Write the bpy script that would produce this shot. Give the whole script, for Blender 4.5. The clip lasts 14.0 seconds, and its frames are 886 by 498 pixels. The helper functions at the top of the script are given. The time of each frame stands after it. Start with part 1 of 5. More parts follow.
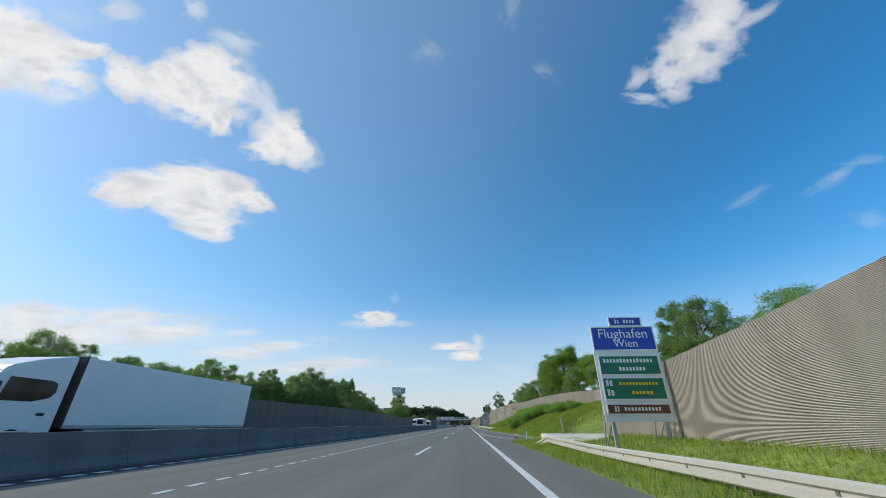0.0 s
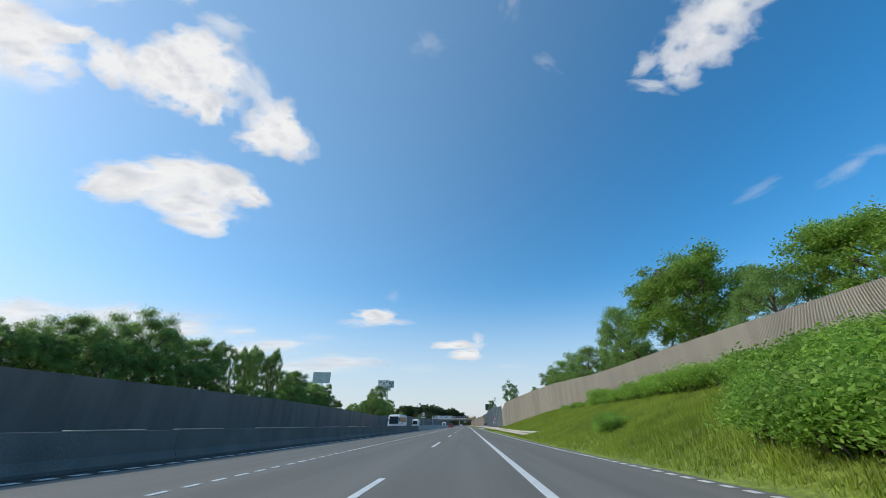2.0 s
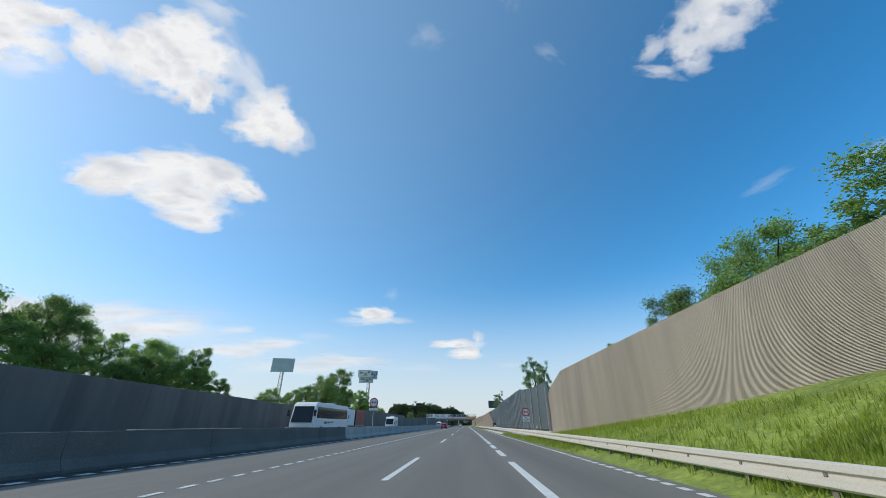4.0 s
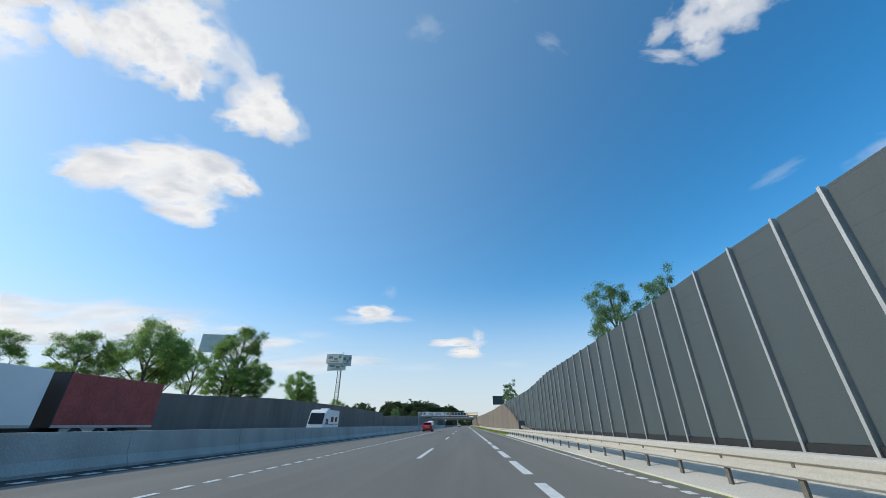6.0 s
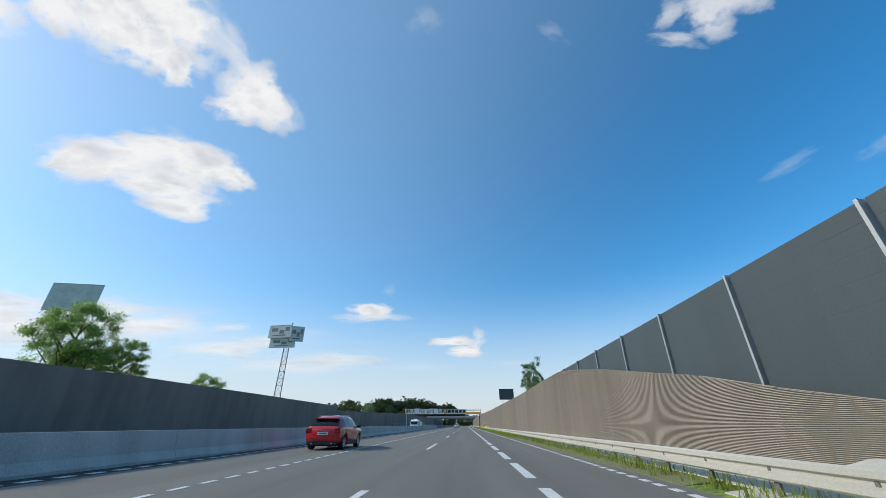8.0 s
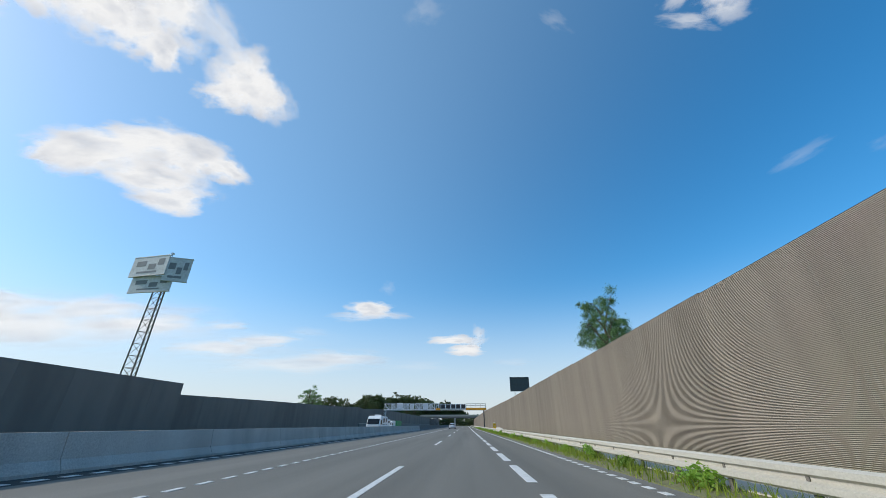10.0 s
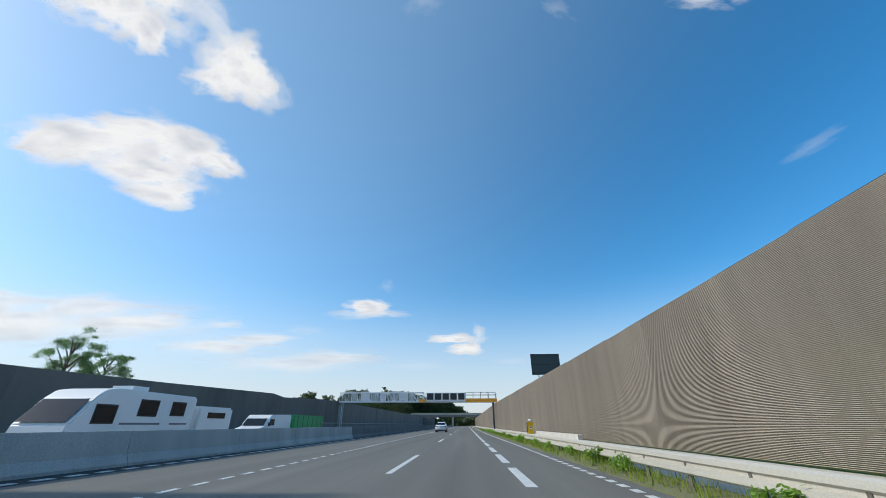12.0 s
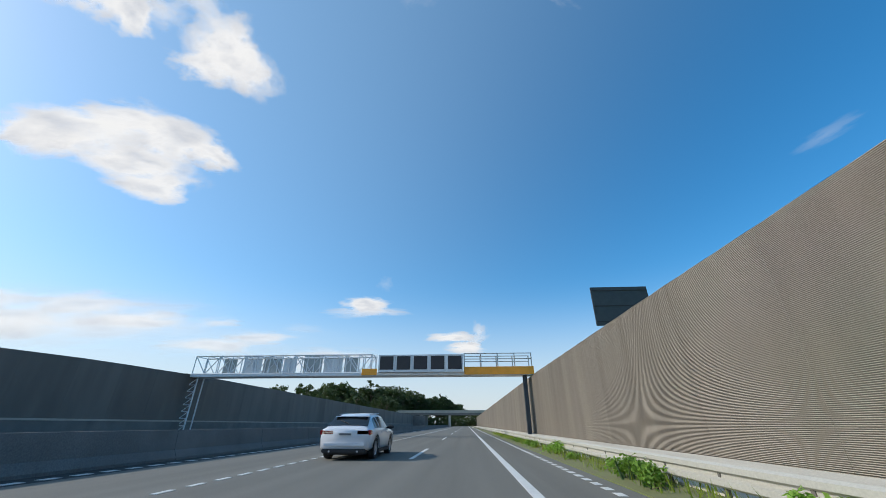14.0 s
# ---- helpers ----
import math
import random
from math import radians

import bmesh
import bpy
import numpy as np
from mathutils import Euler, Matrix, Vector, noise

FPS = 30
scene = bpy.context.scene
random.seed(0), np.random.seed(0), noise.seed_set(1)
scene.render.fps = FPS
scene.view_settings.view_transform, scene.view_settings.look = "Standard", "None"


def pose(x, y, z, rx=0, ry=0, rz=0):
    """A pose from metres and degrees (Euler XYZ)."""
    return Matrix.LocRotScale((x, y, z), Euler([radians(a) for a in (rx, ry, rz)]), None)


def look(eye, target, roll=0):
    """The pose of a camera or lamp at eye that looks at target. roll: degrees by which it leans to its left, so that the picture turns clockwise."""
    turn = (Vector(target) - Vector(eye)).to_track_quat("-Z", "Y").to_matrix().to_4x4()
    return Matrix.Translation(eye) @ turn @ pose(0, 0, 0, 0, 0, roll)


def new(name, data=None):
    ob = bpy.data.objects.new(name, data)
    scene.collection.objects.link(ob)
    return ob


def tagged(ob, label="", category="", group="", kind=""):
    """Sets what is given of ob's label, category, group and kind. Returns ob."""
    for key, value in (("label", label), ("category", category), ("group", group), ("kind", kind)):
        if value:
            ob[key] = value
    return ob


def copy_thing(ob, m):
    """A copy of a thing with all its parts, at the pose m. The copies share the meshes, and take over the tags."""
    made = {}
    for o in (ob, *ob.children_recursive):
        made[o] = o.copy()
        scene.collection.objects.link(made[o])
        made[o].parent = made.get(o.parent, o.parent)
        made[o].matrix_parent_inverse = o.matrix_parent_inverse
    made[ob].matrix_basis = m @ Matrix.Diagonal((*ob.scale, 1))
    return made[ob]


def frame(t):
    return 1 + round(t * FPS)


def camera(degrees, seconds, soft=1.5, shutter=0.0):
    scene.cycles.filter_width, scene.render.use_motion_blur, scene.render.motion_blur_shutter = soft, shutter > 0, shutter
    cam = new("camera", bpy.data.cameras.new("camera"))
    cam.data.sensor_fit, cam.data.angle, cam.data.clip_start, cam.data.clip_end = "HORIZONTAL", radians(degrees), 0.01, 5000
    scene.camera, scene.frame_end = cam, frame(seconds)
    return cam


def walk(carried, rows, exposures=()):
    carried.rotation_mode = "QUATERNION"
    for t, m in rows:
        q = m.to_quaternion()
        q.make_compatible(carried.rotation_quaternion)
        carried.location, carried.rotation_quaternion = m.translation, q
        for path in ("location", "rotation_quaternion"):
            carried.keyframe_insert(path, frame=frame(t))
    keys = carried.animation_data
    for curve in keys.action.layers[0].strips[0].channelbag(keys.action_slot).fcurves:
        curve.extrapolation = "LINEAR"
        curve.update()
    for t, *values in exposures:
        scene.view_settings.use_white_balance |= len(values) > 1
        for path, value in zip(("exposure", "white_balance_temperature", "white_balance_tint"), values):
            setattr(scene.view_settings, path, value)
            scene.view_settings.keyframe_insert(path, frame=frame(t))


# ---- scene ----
# The motorway runs along +y; x points to the right of the way, z = 0 is the carriageway.
SPEED = 26.0
cam = camera(102.0, 14.0, soft=0.36)
PATH = [(t, pose(0, SPEED * t, 1.12, 90 + 26.1, 0, 3.4)) for t in (0, 3, 6, 9, 12, 14)]
walk(cam, PATH, exposures=[(0, 0.39), (1.2, 0.40), (2.6, 0.46), (14, 0.47)])

# ---------------------------------------------------------------- light
SUN_EL, SUN_AZ = 31.0, -91.0          # height over the horizon; angle from straight ahead, left is negative
SUN_WAY = Vector((math.sin(radians(SUN_AZ)) * math.cos(radians(SUN_EL)), math.cos(radians(SUN_AZ)) * math.cos(radians(SUN_EL)), math.sin(radians(SUN_EL))))
world = bpy.data.worlds.new("sky")
scene.world = world
world.use_nodes = True
wn, wl = world.node_tree.nodes, world.node_tree.links
sky = wn.new("ShaderNodeTexSky")
sky.sky_type = "NISHITA"
sky.sun_disc = False
sky.sun_elevation = radians(SUN_EL)
sky.sun_rotation = radians(SUN_AZ)
sky.altitude, sky.air_density, sky.dust_density, sky.ozone_density = 200, 1.0, 0.8, 3.4
sat = wn.new("ShaderNodeHueSaturation")
sat.inputs["Hue"].default_value, sat.inputs["Saturation"].default_value = 0.492, 1.34
wl.new(sky.outputs[0], sat.inputs["Color"])
# haze that thickens towards the horizon
way = wn.new("ShaderNodeTexCoord")
split = wn.new("ShaderNodeSeparateXYZ")
wl.new(way.outputs["Generated"], split.inputs[0])
low = wn.new("ShaderNodeMapRange")
low.interpolation_type = "SMOOTHERSTEP"
low.inputs["From Min"].default_value, low.inputs["From Max"].default_value = -0.02, 0.38
low.inputs["To Min"].default_value, low.inputs["To Max"].default_value = 0.82, 0.02
wl.new(split.outputs["Z"], low.inputs["Value"])
haze = wn.new("ShaderNodeMix")
haze.data_type = "RGBA"
side = wn.new("ShaderNodeVectorMath")
side.operation = "DOT_PRODUCT"
side.inputs[1].default_value = SUN_WAY
wl.new(way.outputs["Generated"], side.inputs[0])
near_sun = wn.new("ShaderNodeMapRange")
near_sun.interpolation_type = "SMOOTHSTEP"
near_sun.inputs["From Min"].default_value, near_sun.inputs["From Max"].default_value = -0.35, 1.05
near_sun.inputs["To Min"].default_value, near_sun.inputs["To Max"].default_value = 0.0, 0.35
wl.new(side.outputs["Value"], near_sun.inputs["Value"])
glare = wn.new("ShaderNodeMix")
glare.data_type = "RGBA"
glare.inputs[7].default_value = (2.65, 3.75, 4.6, 1)
wl.new(near_sun.outputs[0], glare.inputs["Factor"])
wl.new(sat.outputs[0], glare.inputs[6])
wl.new(low.outputs[0], haze.inputs["Factor"])
wl.new(glare.outputs[2], haze.inputs[6])
haze.inputs[7].default_value = (3.3, 3.66, 4.05, 1)
wl.new(haze.outputs[2], wn["Background"].inputs[0])
wn["Background"].inputs[1].default_value = 0.14
sun = new("sun", bpy.data.lights.new("sun", "SUN"))
sun.data.energy, sun.data.angle, sun.data.color = 2.35, radians(0.6), (1.0, 0.94, 0.84)
sun.matrix_world = look(SUN_WAY * 100, (0, 0, 0))

# ---------------------------------------------------------------- materials
def material(name, colour, rough=0.7, metal=0.0, vary=0.25, scale=3.0, fine=40.0, bump=0.2, dist=0.01, coat=0.0, spec=0.5, tint=None, rnd=0.0, stretch=(1, 1, 1)):
    """A surface with a coarse and a fine variation of its colour, a fine relief, and an optional random shade from piece to piece."""
    m = bpy.data.materials.new(name)
    m.use_nodes = True
    n, l = m.node_tree.nodes, m.node_tree.links
    b = n["Principled BSDF"]
    b.inputs["Roughness"].default_value = rough
    b.inputs["Metallic"].default_value = metal
    b.inputs["Coat Weight"].default_value = coat
    b.inputs["Specular IOR Level"].default_value = spec
    tc = n.new("ShaderNodeNewGeometry")
    big = n.new("ShaderNodeTexNoise")
    big.inputs["Scale"].default_value, big.inputs["Detail"].default_value = scale, 5
    small = n.new("ShaderNodeTexNoise")
    small.inputs["Scale"].default_value, small.inputs["Detail"].default_value = fine, 3
    grain = n.new("ShaderNodeVectorMath")
    grain.operation = "MULTIPLY"
    grain.inputs[1].default_value = stretch
    l.new(tc.outputs["Position"], grain.inputs[0])
    l.new(grain.outputs[0], big.inputs["Vector"])
    l.new(tc.outputs["Position"], small.inputs["Vector"])
    add = n.new("ShaderNodeMath")
    add.operation = "ADD"
    l.new(big.outputs[0], add.inputs[0])
    l.new(small.outputs[0], add.inputs[1])
    last = add
    if rnd:
        inf = n.new("ShaderNodeObjectInfo")
        mul = n.new("ShaderNodeMath")
        mul.operation = "MULTIPLY_ADD"
        mul.inputs[1].default_value = rnd
        l.new(inf.outputs["Random"], mul.inputs[0])
        l.new(add.outputs[0], mul.inputs[2])
        last = mul
    ramp = n.new("ShaderNodeValToRGB")
    c = Vector(colour)
    d = Vector(tint) if tint else c * (1 + vary)
    e0, e1 = ramp.color_ramp.elements
    e0.position, e1.position = 0.32, 0.68
    e0.color = (*(c * (1 - vary)), 1)
    e1.color = (*d, 1)
    half = n.new("ShaderNodeMath")
    half.operation = "MULTIPLY"
    half.inputs[1].default_value = 0.5
    l.new(last.outputs[0], half.inputs[0])
    l.new(half.outputs[0], ramp.inputs[0])
    l.new(ramp.outputs[0], b.inputs["Base Color"])
    if bump:
        bp = n.new("ShaderNodeBump")
        bp.inputs["Strength"].default_value, bp.inputs["Distance"].default_value = bump, dist
        l.new(small.outputs[0], bp.inputs["Height"])
        l.new(bp.outputs[0], b.inputs["Normal"])
    return m


ASPHALT = material("asphalt", (0.172, 0.165, 0.142), 0.85, vary=0.26, scale=0.9, fine=60, bump=0.4, spec=0.3, stretch=(1.0, 0.03, 1.0))
# near black: the median barrier's shadow is put into the gutter's colour
GUTTER_SHADE = material("shaded_gutter", (0.035, 0.036, 0.036), 0.9, vary=0.35, scale=1.2, fine=30, stretch=(1.0, 0.2, 1.0))
ROAD_PAINT = material("road_paint", (0.66, 0.66, 0.63), 0.6, vary=0.25, scale=4, fine=90)
CONCRETE = material("concrete", (0.47, 0.45, 0.41), 0.85, vary=0.28, scale=0.9, fine=25, stretch=(1, 1, 0.3))
LIME = material("lime_gravel", (0.62, 0.58, 0.45), 0.9, vary=0.25, scale=1.5, fine=18, bump=0.5)
APRON = material("bleached_concrete", (0.52, 0.49, 0.42), 0.88, vary=0.2, scale=0.8, fine=25, stretch=(1, 0.3, 1))
DRY_SOIL = material("dry_soil", (0.27, 0.235, 0.14), 0.95, vary=0.4, scale=1.6, fine=22, bump=0.6, tint=(0.16, 0.19, 0.06))
PALE_CONCRETE = material("pale_concrete", (0.41, 0.385, 0.325), 0.85, vary=0.18, scale=0.9, fine=25)
DARK_CONCRETE = material("darker_concrete", (0.17, 0.165, 0.155), 0.9, vary=0.3, scale=0.7, fine=25)
RIBBED_PALE = material("pale_wood_concrete", (0.42, 0.375, 0.31), 0.9, vary=0.2, scale=0.9, fine=30, rnd=0.25, stretch=(1, 1, 0.14))
RIBBED = material("wood_concrete", (0.325, 0.28, 0.228), 0.9, vary=0.2, scale=0.9, fine=30, rnd=0.25, stretch=(1, 1, 0.14))
# wall brown with the shade of its sunless side put into the base colour
SHADE_WALL = material("shade_darkened_wall", (0.145, 0.128, 0.112), 0.9, vary=0.3, scale=0.7, fine=20, rnd=0.3, stretch=(1, 1, 0.2))
GREY_WALL = material("grey_aluminium", (0.047, 0.064, 0.068), 0.6, vary=0.18, scale=0.8, fine=30, rnd=0.2, stretch=(1, 1, 0.15))
BLACK_GAP = material("black_wall_gap", (0.018, 0.02, 0.022), 0.8, vary=0.3, scale=1.5, fine=20)
STEEL = material("galvanised_steel", (0.42, 0.43, 0.42), 0.55, metal=0.5, vary=0.15, scale=3, fine=40)
RAIL = material("weathered_zinc", (0.47, 0.45, 0.39), 0.6, metal=0.1, vary=0.14, scale=0.8, fine=30, stretch=(1, 0.2, 1))
# dark brown steel for rail posts, tower masts and brackets
POST_STEEL = material("dark_steel", (0.14, 0.13, 0.11), 0.7, metal=0.2, vary=0.3, scale=3, fine=30)
WHITE_STEEL = material("white_coated_steel", (0.74, 0.75, 0.76), 0.5, vary=0.08, scale=2, fine=30)
GRASS = material("grass", (0.125, 0.19, 0.027), 0.9, vary=0.4, scale=0.5, fine=6, bump=0.6, dist=0.1, tint=(0.28, 0.35, 0.055))
BARK = material("bark", (0.11, 0.085, 0.06), 0.9, vary=0.3, scale=3, fine=20)
def leafy(name, colour, tint, glow):
    """Leaves that let part of the light through."""
    m = material(name, colour, 0.6, vary=0.4, scale=0.6, fine=4, bump=0, tint=tint, rnd=0.35)
    n, l = m.node_tree.nodes, m.node_tree.links
    thin = n.new("ShaderNodeBsdfTranslucent")
    mix = n.new("ShaderNodeMixShader")
    mix.inputs[0].default_value = glow
    b = n["Principled BSDF"]
    l.new(b.inputs["Base Color"].links[0].from_socket, thin.inputs[0])
    l.new(b.outputs[0], mix.inputs[1])
    l.new(thin.outputs[0], mix.inputs[2])
    l.new(mix.outputs[0], n["Material Output"].inputs[0])
    return m


BLADES = leafy("grass_blades", (0.125, 0.205, 0.02), (0.30, 0.385, 0.045), 0.5)
FAR_LEAF = leafy("far_leaf", (0.035, 0.06, 0.02), (0.075, 0.11, 0.03), 0.3)
SHRUB = leafy("shrub_leaf", (0.12, 0.25, 0.03), (0.32, 0.52, 0.08), 0.55)
COOL_LEAF = leafy("cool_leaf", (0.075, 0.15, 0.06), (0.19, 0.32, 0.13), 0.6)
BRIGHT_LEAF = leafy("bright_leaf", (0.12, 0.24, 0.035), (0.30, 0.46, 0.075), 0.6)
LEAF = leafy("leaf", (0.11, 0.195, 0.05), (0.28, 0.43, 0.12), 0.6)


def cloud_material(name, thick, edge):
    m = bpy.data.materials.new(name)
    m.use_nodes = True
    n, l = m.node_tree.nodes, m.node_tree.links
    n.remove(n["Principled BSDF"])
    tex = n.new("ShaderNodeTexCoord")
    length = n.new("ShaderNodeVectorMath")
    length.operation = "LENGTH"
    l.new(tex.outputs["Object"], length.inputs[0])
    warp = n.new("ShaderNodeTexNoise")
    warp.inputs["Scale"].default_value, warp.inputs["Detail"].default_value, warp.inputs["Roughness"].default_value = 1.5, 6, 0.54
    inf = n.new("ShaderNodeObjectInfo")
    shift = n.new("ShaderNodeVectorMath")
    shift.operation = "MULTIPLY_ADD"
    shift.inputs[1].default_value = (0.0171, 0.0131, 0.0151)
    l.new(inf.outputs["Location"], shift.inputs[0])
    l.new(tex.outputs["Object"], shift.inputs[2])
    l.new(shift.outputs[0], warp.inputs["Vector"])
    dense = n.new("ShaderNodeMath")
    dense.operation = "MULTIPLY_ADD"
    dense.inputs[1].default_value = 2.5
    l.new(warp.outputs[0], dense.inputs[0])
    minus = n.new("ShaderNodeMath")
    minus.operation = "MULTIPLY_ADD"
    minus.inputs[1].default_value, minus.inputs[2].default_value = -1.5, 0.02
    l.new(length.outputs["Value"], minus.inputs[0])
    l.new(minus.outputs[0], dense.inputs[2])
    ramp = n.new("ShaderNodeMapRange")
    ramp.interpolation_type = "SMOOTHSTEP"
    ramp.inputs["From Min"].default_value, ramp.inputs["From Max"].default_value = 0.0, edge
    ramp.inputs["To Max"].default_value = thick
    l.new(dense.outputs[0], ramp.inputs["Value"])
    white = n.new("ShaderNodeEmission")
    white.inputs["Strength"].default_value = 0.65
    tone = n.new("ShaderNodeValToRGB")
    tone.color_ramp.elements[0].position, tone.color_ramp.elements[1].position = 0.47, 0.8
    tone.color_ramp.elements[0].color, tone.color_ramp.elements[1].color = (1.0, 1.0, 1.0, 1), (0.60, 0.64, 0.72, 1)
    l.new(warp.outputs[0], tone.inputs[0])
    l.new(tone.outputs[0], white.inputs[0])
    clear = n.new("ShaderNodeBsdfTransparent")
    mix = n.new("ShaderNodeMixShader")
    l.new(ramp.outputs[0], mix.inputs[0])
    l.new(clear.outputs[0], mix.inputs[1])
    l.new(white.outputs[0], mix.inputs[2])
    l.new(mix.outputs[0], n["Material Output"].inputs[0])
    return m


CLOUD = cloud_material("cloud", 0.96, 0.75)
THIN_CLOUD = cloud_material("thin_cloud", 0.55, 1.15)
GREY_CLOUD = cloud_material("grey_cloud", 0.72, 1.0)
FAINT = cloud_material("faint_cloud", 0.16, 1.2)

# ---------------------------------------------------------------- building helpers
def mesh_of(name, bm, mat):
    me = bpy.data.meshes.new(name)
    bm.normal_update()
    bm.to_mesh(me)
    bm.free()
    if mat:
        me.materials.append(mat)
    return me


def part(name, bm, mat, parent=None, label=""):
    ob = new(name, mesh_of(name, bm, mat))
    ob.parent = parent
    return tagged(ob, label)


def thing(name, x, y, z, turn=0.0, label="", category="", group="", kind=""):
    ob = new(name)
    ob.matrix_basis = pose(x, y, z, 0, 0, turn)
    return tagged(ob, label, category, group, kind)


def block(bm, x0, x1, y0, y1, z0, z1):
    v = [bm.verts.new(p) for p in ((x0, y0, z0), (x1, y0, z0), (x1, y1, z0), (x0, y1, z0), (x0, y0, z1), (x1, y0, z1), (x1, y1, z1), (x0, y1, z1))]
    for f in ((3, 2, 1, 0), (4, 5, 6, 7), (0, 1, 5, 4), (1, 2, 6, 5), (2, 3, 7, 6), (3, 0, 4, 7)):
        bm.faces.new([v[i] for i in f])
    return v


def boxed(*size):
    bm = bmesh.new()
    block(bm, *size)
    return bm


def tube(bm, a, b, r0, r1=None, sides=8):
    """A tapered round bar from a to b."""
    r1 = r0 if r1 is None else r1
    a, b = Vector(a), Vector(b)
    q = (b - a).to_track_quat("Z", "Y")
    ra, rb = [], []
    for i in range(sides):
        w = 2 * math.pi * i / sides
        o = q @ Vector((math.cos(w), math.sin(w), 0))
        ra.append(bm.verts.new(a + o * r0))
        rb.append(bm.verts.new(b + o * r1))
    for i in range(sides):
        j = (i + 1) % sides
        bm.faces.new((ra[i], ra[j], rb[j], rb[i]))
    bm.faces.new(ra[::-1])
    bm.faces.new(rb)


def sweep(bm, profile, stations, closed=True):
    """A profile of (across, up) pairs carried along stations (x, y, z); across is measured square to the way, to the right."""
    rows = []
    for i, s in enumerate(stations):
        a, b = stations[max(i - 1, 0)], stations[min(i + 1, len(stations) - 1)]
        d = Vector((b[0] - a[0], b[1] - a[1]))
        d.normalize()
        rows.append([bm.verts.new((s[0] + d.y * u, s[1] - d.x * u, s[2] + w)) for u, w in profile])
    k = len(profile)
    for r0, r1 in zip(rows, rows[1:]):
        for i in range(k if closed else k - 1):
            j = (i + 1) % k
            bm.faces.new((r0[i], r0[j], r1[j], r1[i]))
    if closed:
        bm.faces.new(rows[0][::-1])
        bm.faces.new(rows[-1])
    bmesh.ops.recalc_face_normals(bm, faces=bm.faces)


def lerp(table, y):
    """A value along the way from pairs (y, value)."""
    if y <= table[0][0]:
        return table[0][1]
    for (a, u), (b, w) in zip(table, table[1:]):
        if y <= b:
            return u + (w - u) * (y - a) / (b - a)
    return table[-1][1]


def smooth(a, b, x):
    t = min(max((x - a) / (b - a), 0), 1)
    return t * t * (3 - 2 * t)

# ---------------------------------------------------------------- ground and road
# right edge of the carriageway along the way: pairs y, x
EDGE = [(-80, 3.2), (31, 3.2), (36.5, 6.6), (43, 6.4), (50, 6.1), (58, 5.8), (73, 5.0), (86, 4.7), (151, 4.45), (205, 4.45), (335, 3.45), (362, 3.1), (770, 3.1)]


def lie(x, y):
    """Height of the ground."""
    e = lerp(EDGE, y)
    if -31.3 < x < e:
        return -0.03
    if x <= -31.3:
        return min(1.8, (-31.3 - x) * 0.4)
    bank = smooth(32.4, 36.8, y) * (1 - smooth(108, 152, y))
    low = -0.03 + 0.06 * smooth(e, e + 0.4, x) + 0.2 * smooth(e + 0.6, 8.0, x) + 2.4 * smooth(10.0, 17, x) + 0.42 * smooth(5.0, 7.5, x) * (1 - smooth(19, 23.5, y))
    high = 0.02 + 3.3 * min(max((x - e - 0.2) / (13.4 - e), 0), 1) ** 0.85
    return low * (1 - bank) + high * bank


def build_ground():
    xs = [-4000, -900, -300, -120, -60, -45, -38, -34, -32, -31.3, -12] + [2.9 + 0.35 * i for i in range(38)] + [17, 18.5, 21, 26, 40, 70, 150, 500, 1500, 4000]
    ys = [-3000, -600, -150, -60] + [-40 + 4 * i for i in range(130)] + [520, 600, 750, 1000, 1500, 2500, 4900]
    verts = [(x, y, lie(x, y) + (0.06 * noise.noise((x * 0.7, y * 0.4, 0)) if 5.2 < x < 40 else 0)) for y in ys for x in xs]
    w = len(xs)
    faces = [(j * w + i, j * w + i + 1, (j + 1) * w + i + 1, (j + 1) * w + i) for j in range(len(ys) - 1) for i in range(w - 1)]
    me = bpy.data.meshes.new("ground")
    me.from_pydata(verts, [], faces)
    me.materials.append(GRASS)
    for p in me.polygons:
        p.use_smooth = True
    tagged(new("ground", me), "grassy verge and embankment beside the motorway", "ground", kind="structure")


build_ground()


def road_shape():
    """The carriageway, wider from the end of the first wall on."""
    bm = bmesh.new()
    plan = [(-10.25, -80)] + [(x, y) for y, x in EDGE] + [(-10.25, 770)]
    low = [bm.verts.new((x, y, -0.4)) for x, y in plan]
    top = [bm.verts.new((x, y, 0.0)) for x, y in plan]
    n = len(plan)
    for i in range(n):
        bm.faces.new((low[i], low[(i + 1) % n], top[(i + 1) % n], top[i]))
    bm.faces.new(low[::-1])
    bm.faces.new(top)
    return bm


tagged(part("road", road_shape(), ASPHALT), "grey asphalt carriageway with three lanes and a shoulder", "road", kind="structure")
# strip that deepens the barrier's cast shadow by its own dark colour
tagged(part("gutter", boxed(-10.24, -9.28, -80, 770, -0.05, 0.003), GUTTER_SHADE), "gutter strip along the median barrier, darkened with the barrier's shadow in its colour", "gutter", kind="structure")
tagged(part("road_opposite", boxed(-30.75, -10.85, -80, 770, -0.4, 0.0), ASPHALT), "grey asphalt carriageway for the oncoming traffic", "road", kind="structure")


def line(x, y0, y1, width, dash=0.0, gap=0.0, label=""):
    """A painted line, whole or dashed, as one object."""
    bm = bmesh.new()
    y = y0
    while y < y1:
        e = min(y + dash, y1) if dash else y1
        block(bm, x - width / 2, x + width / 2, y, e, 0.0, 0.009)
        y = e + gap
    tagged(part("road_marking", bm, ROAD_PAINT), label, "road marking", kind="structure")


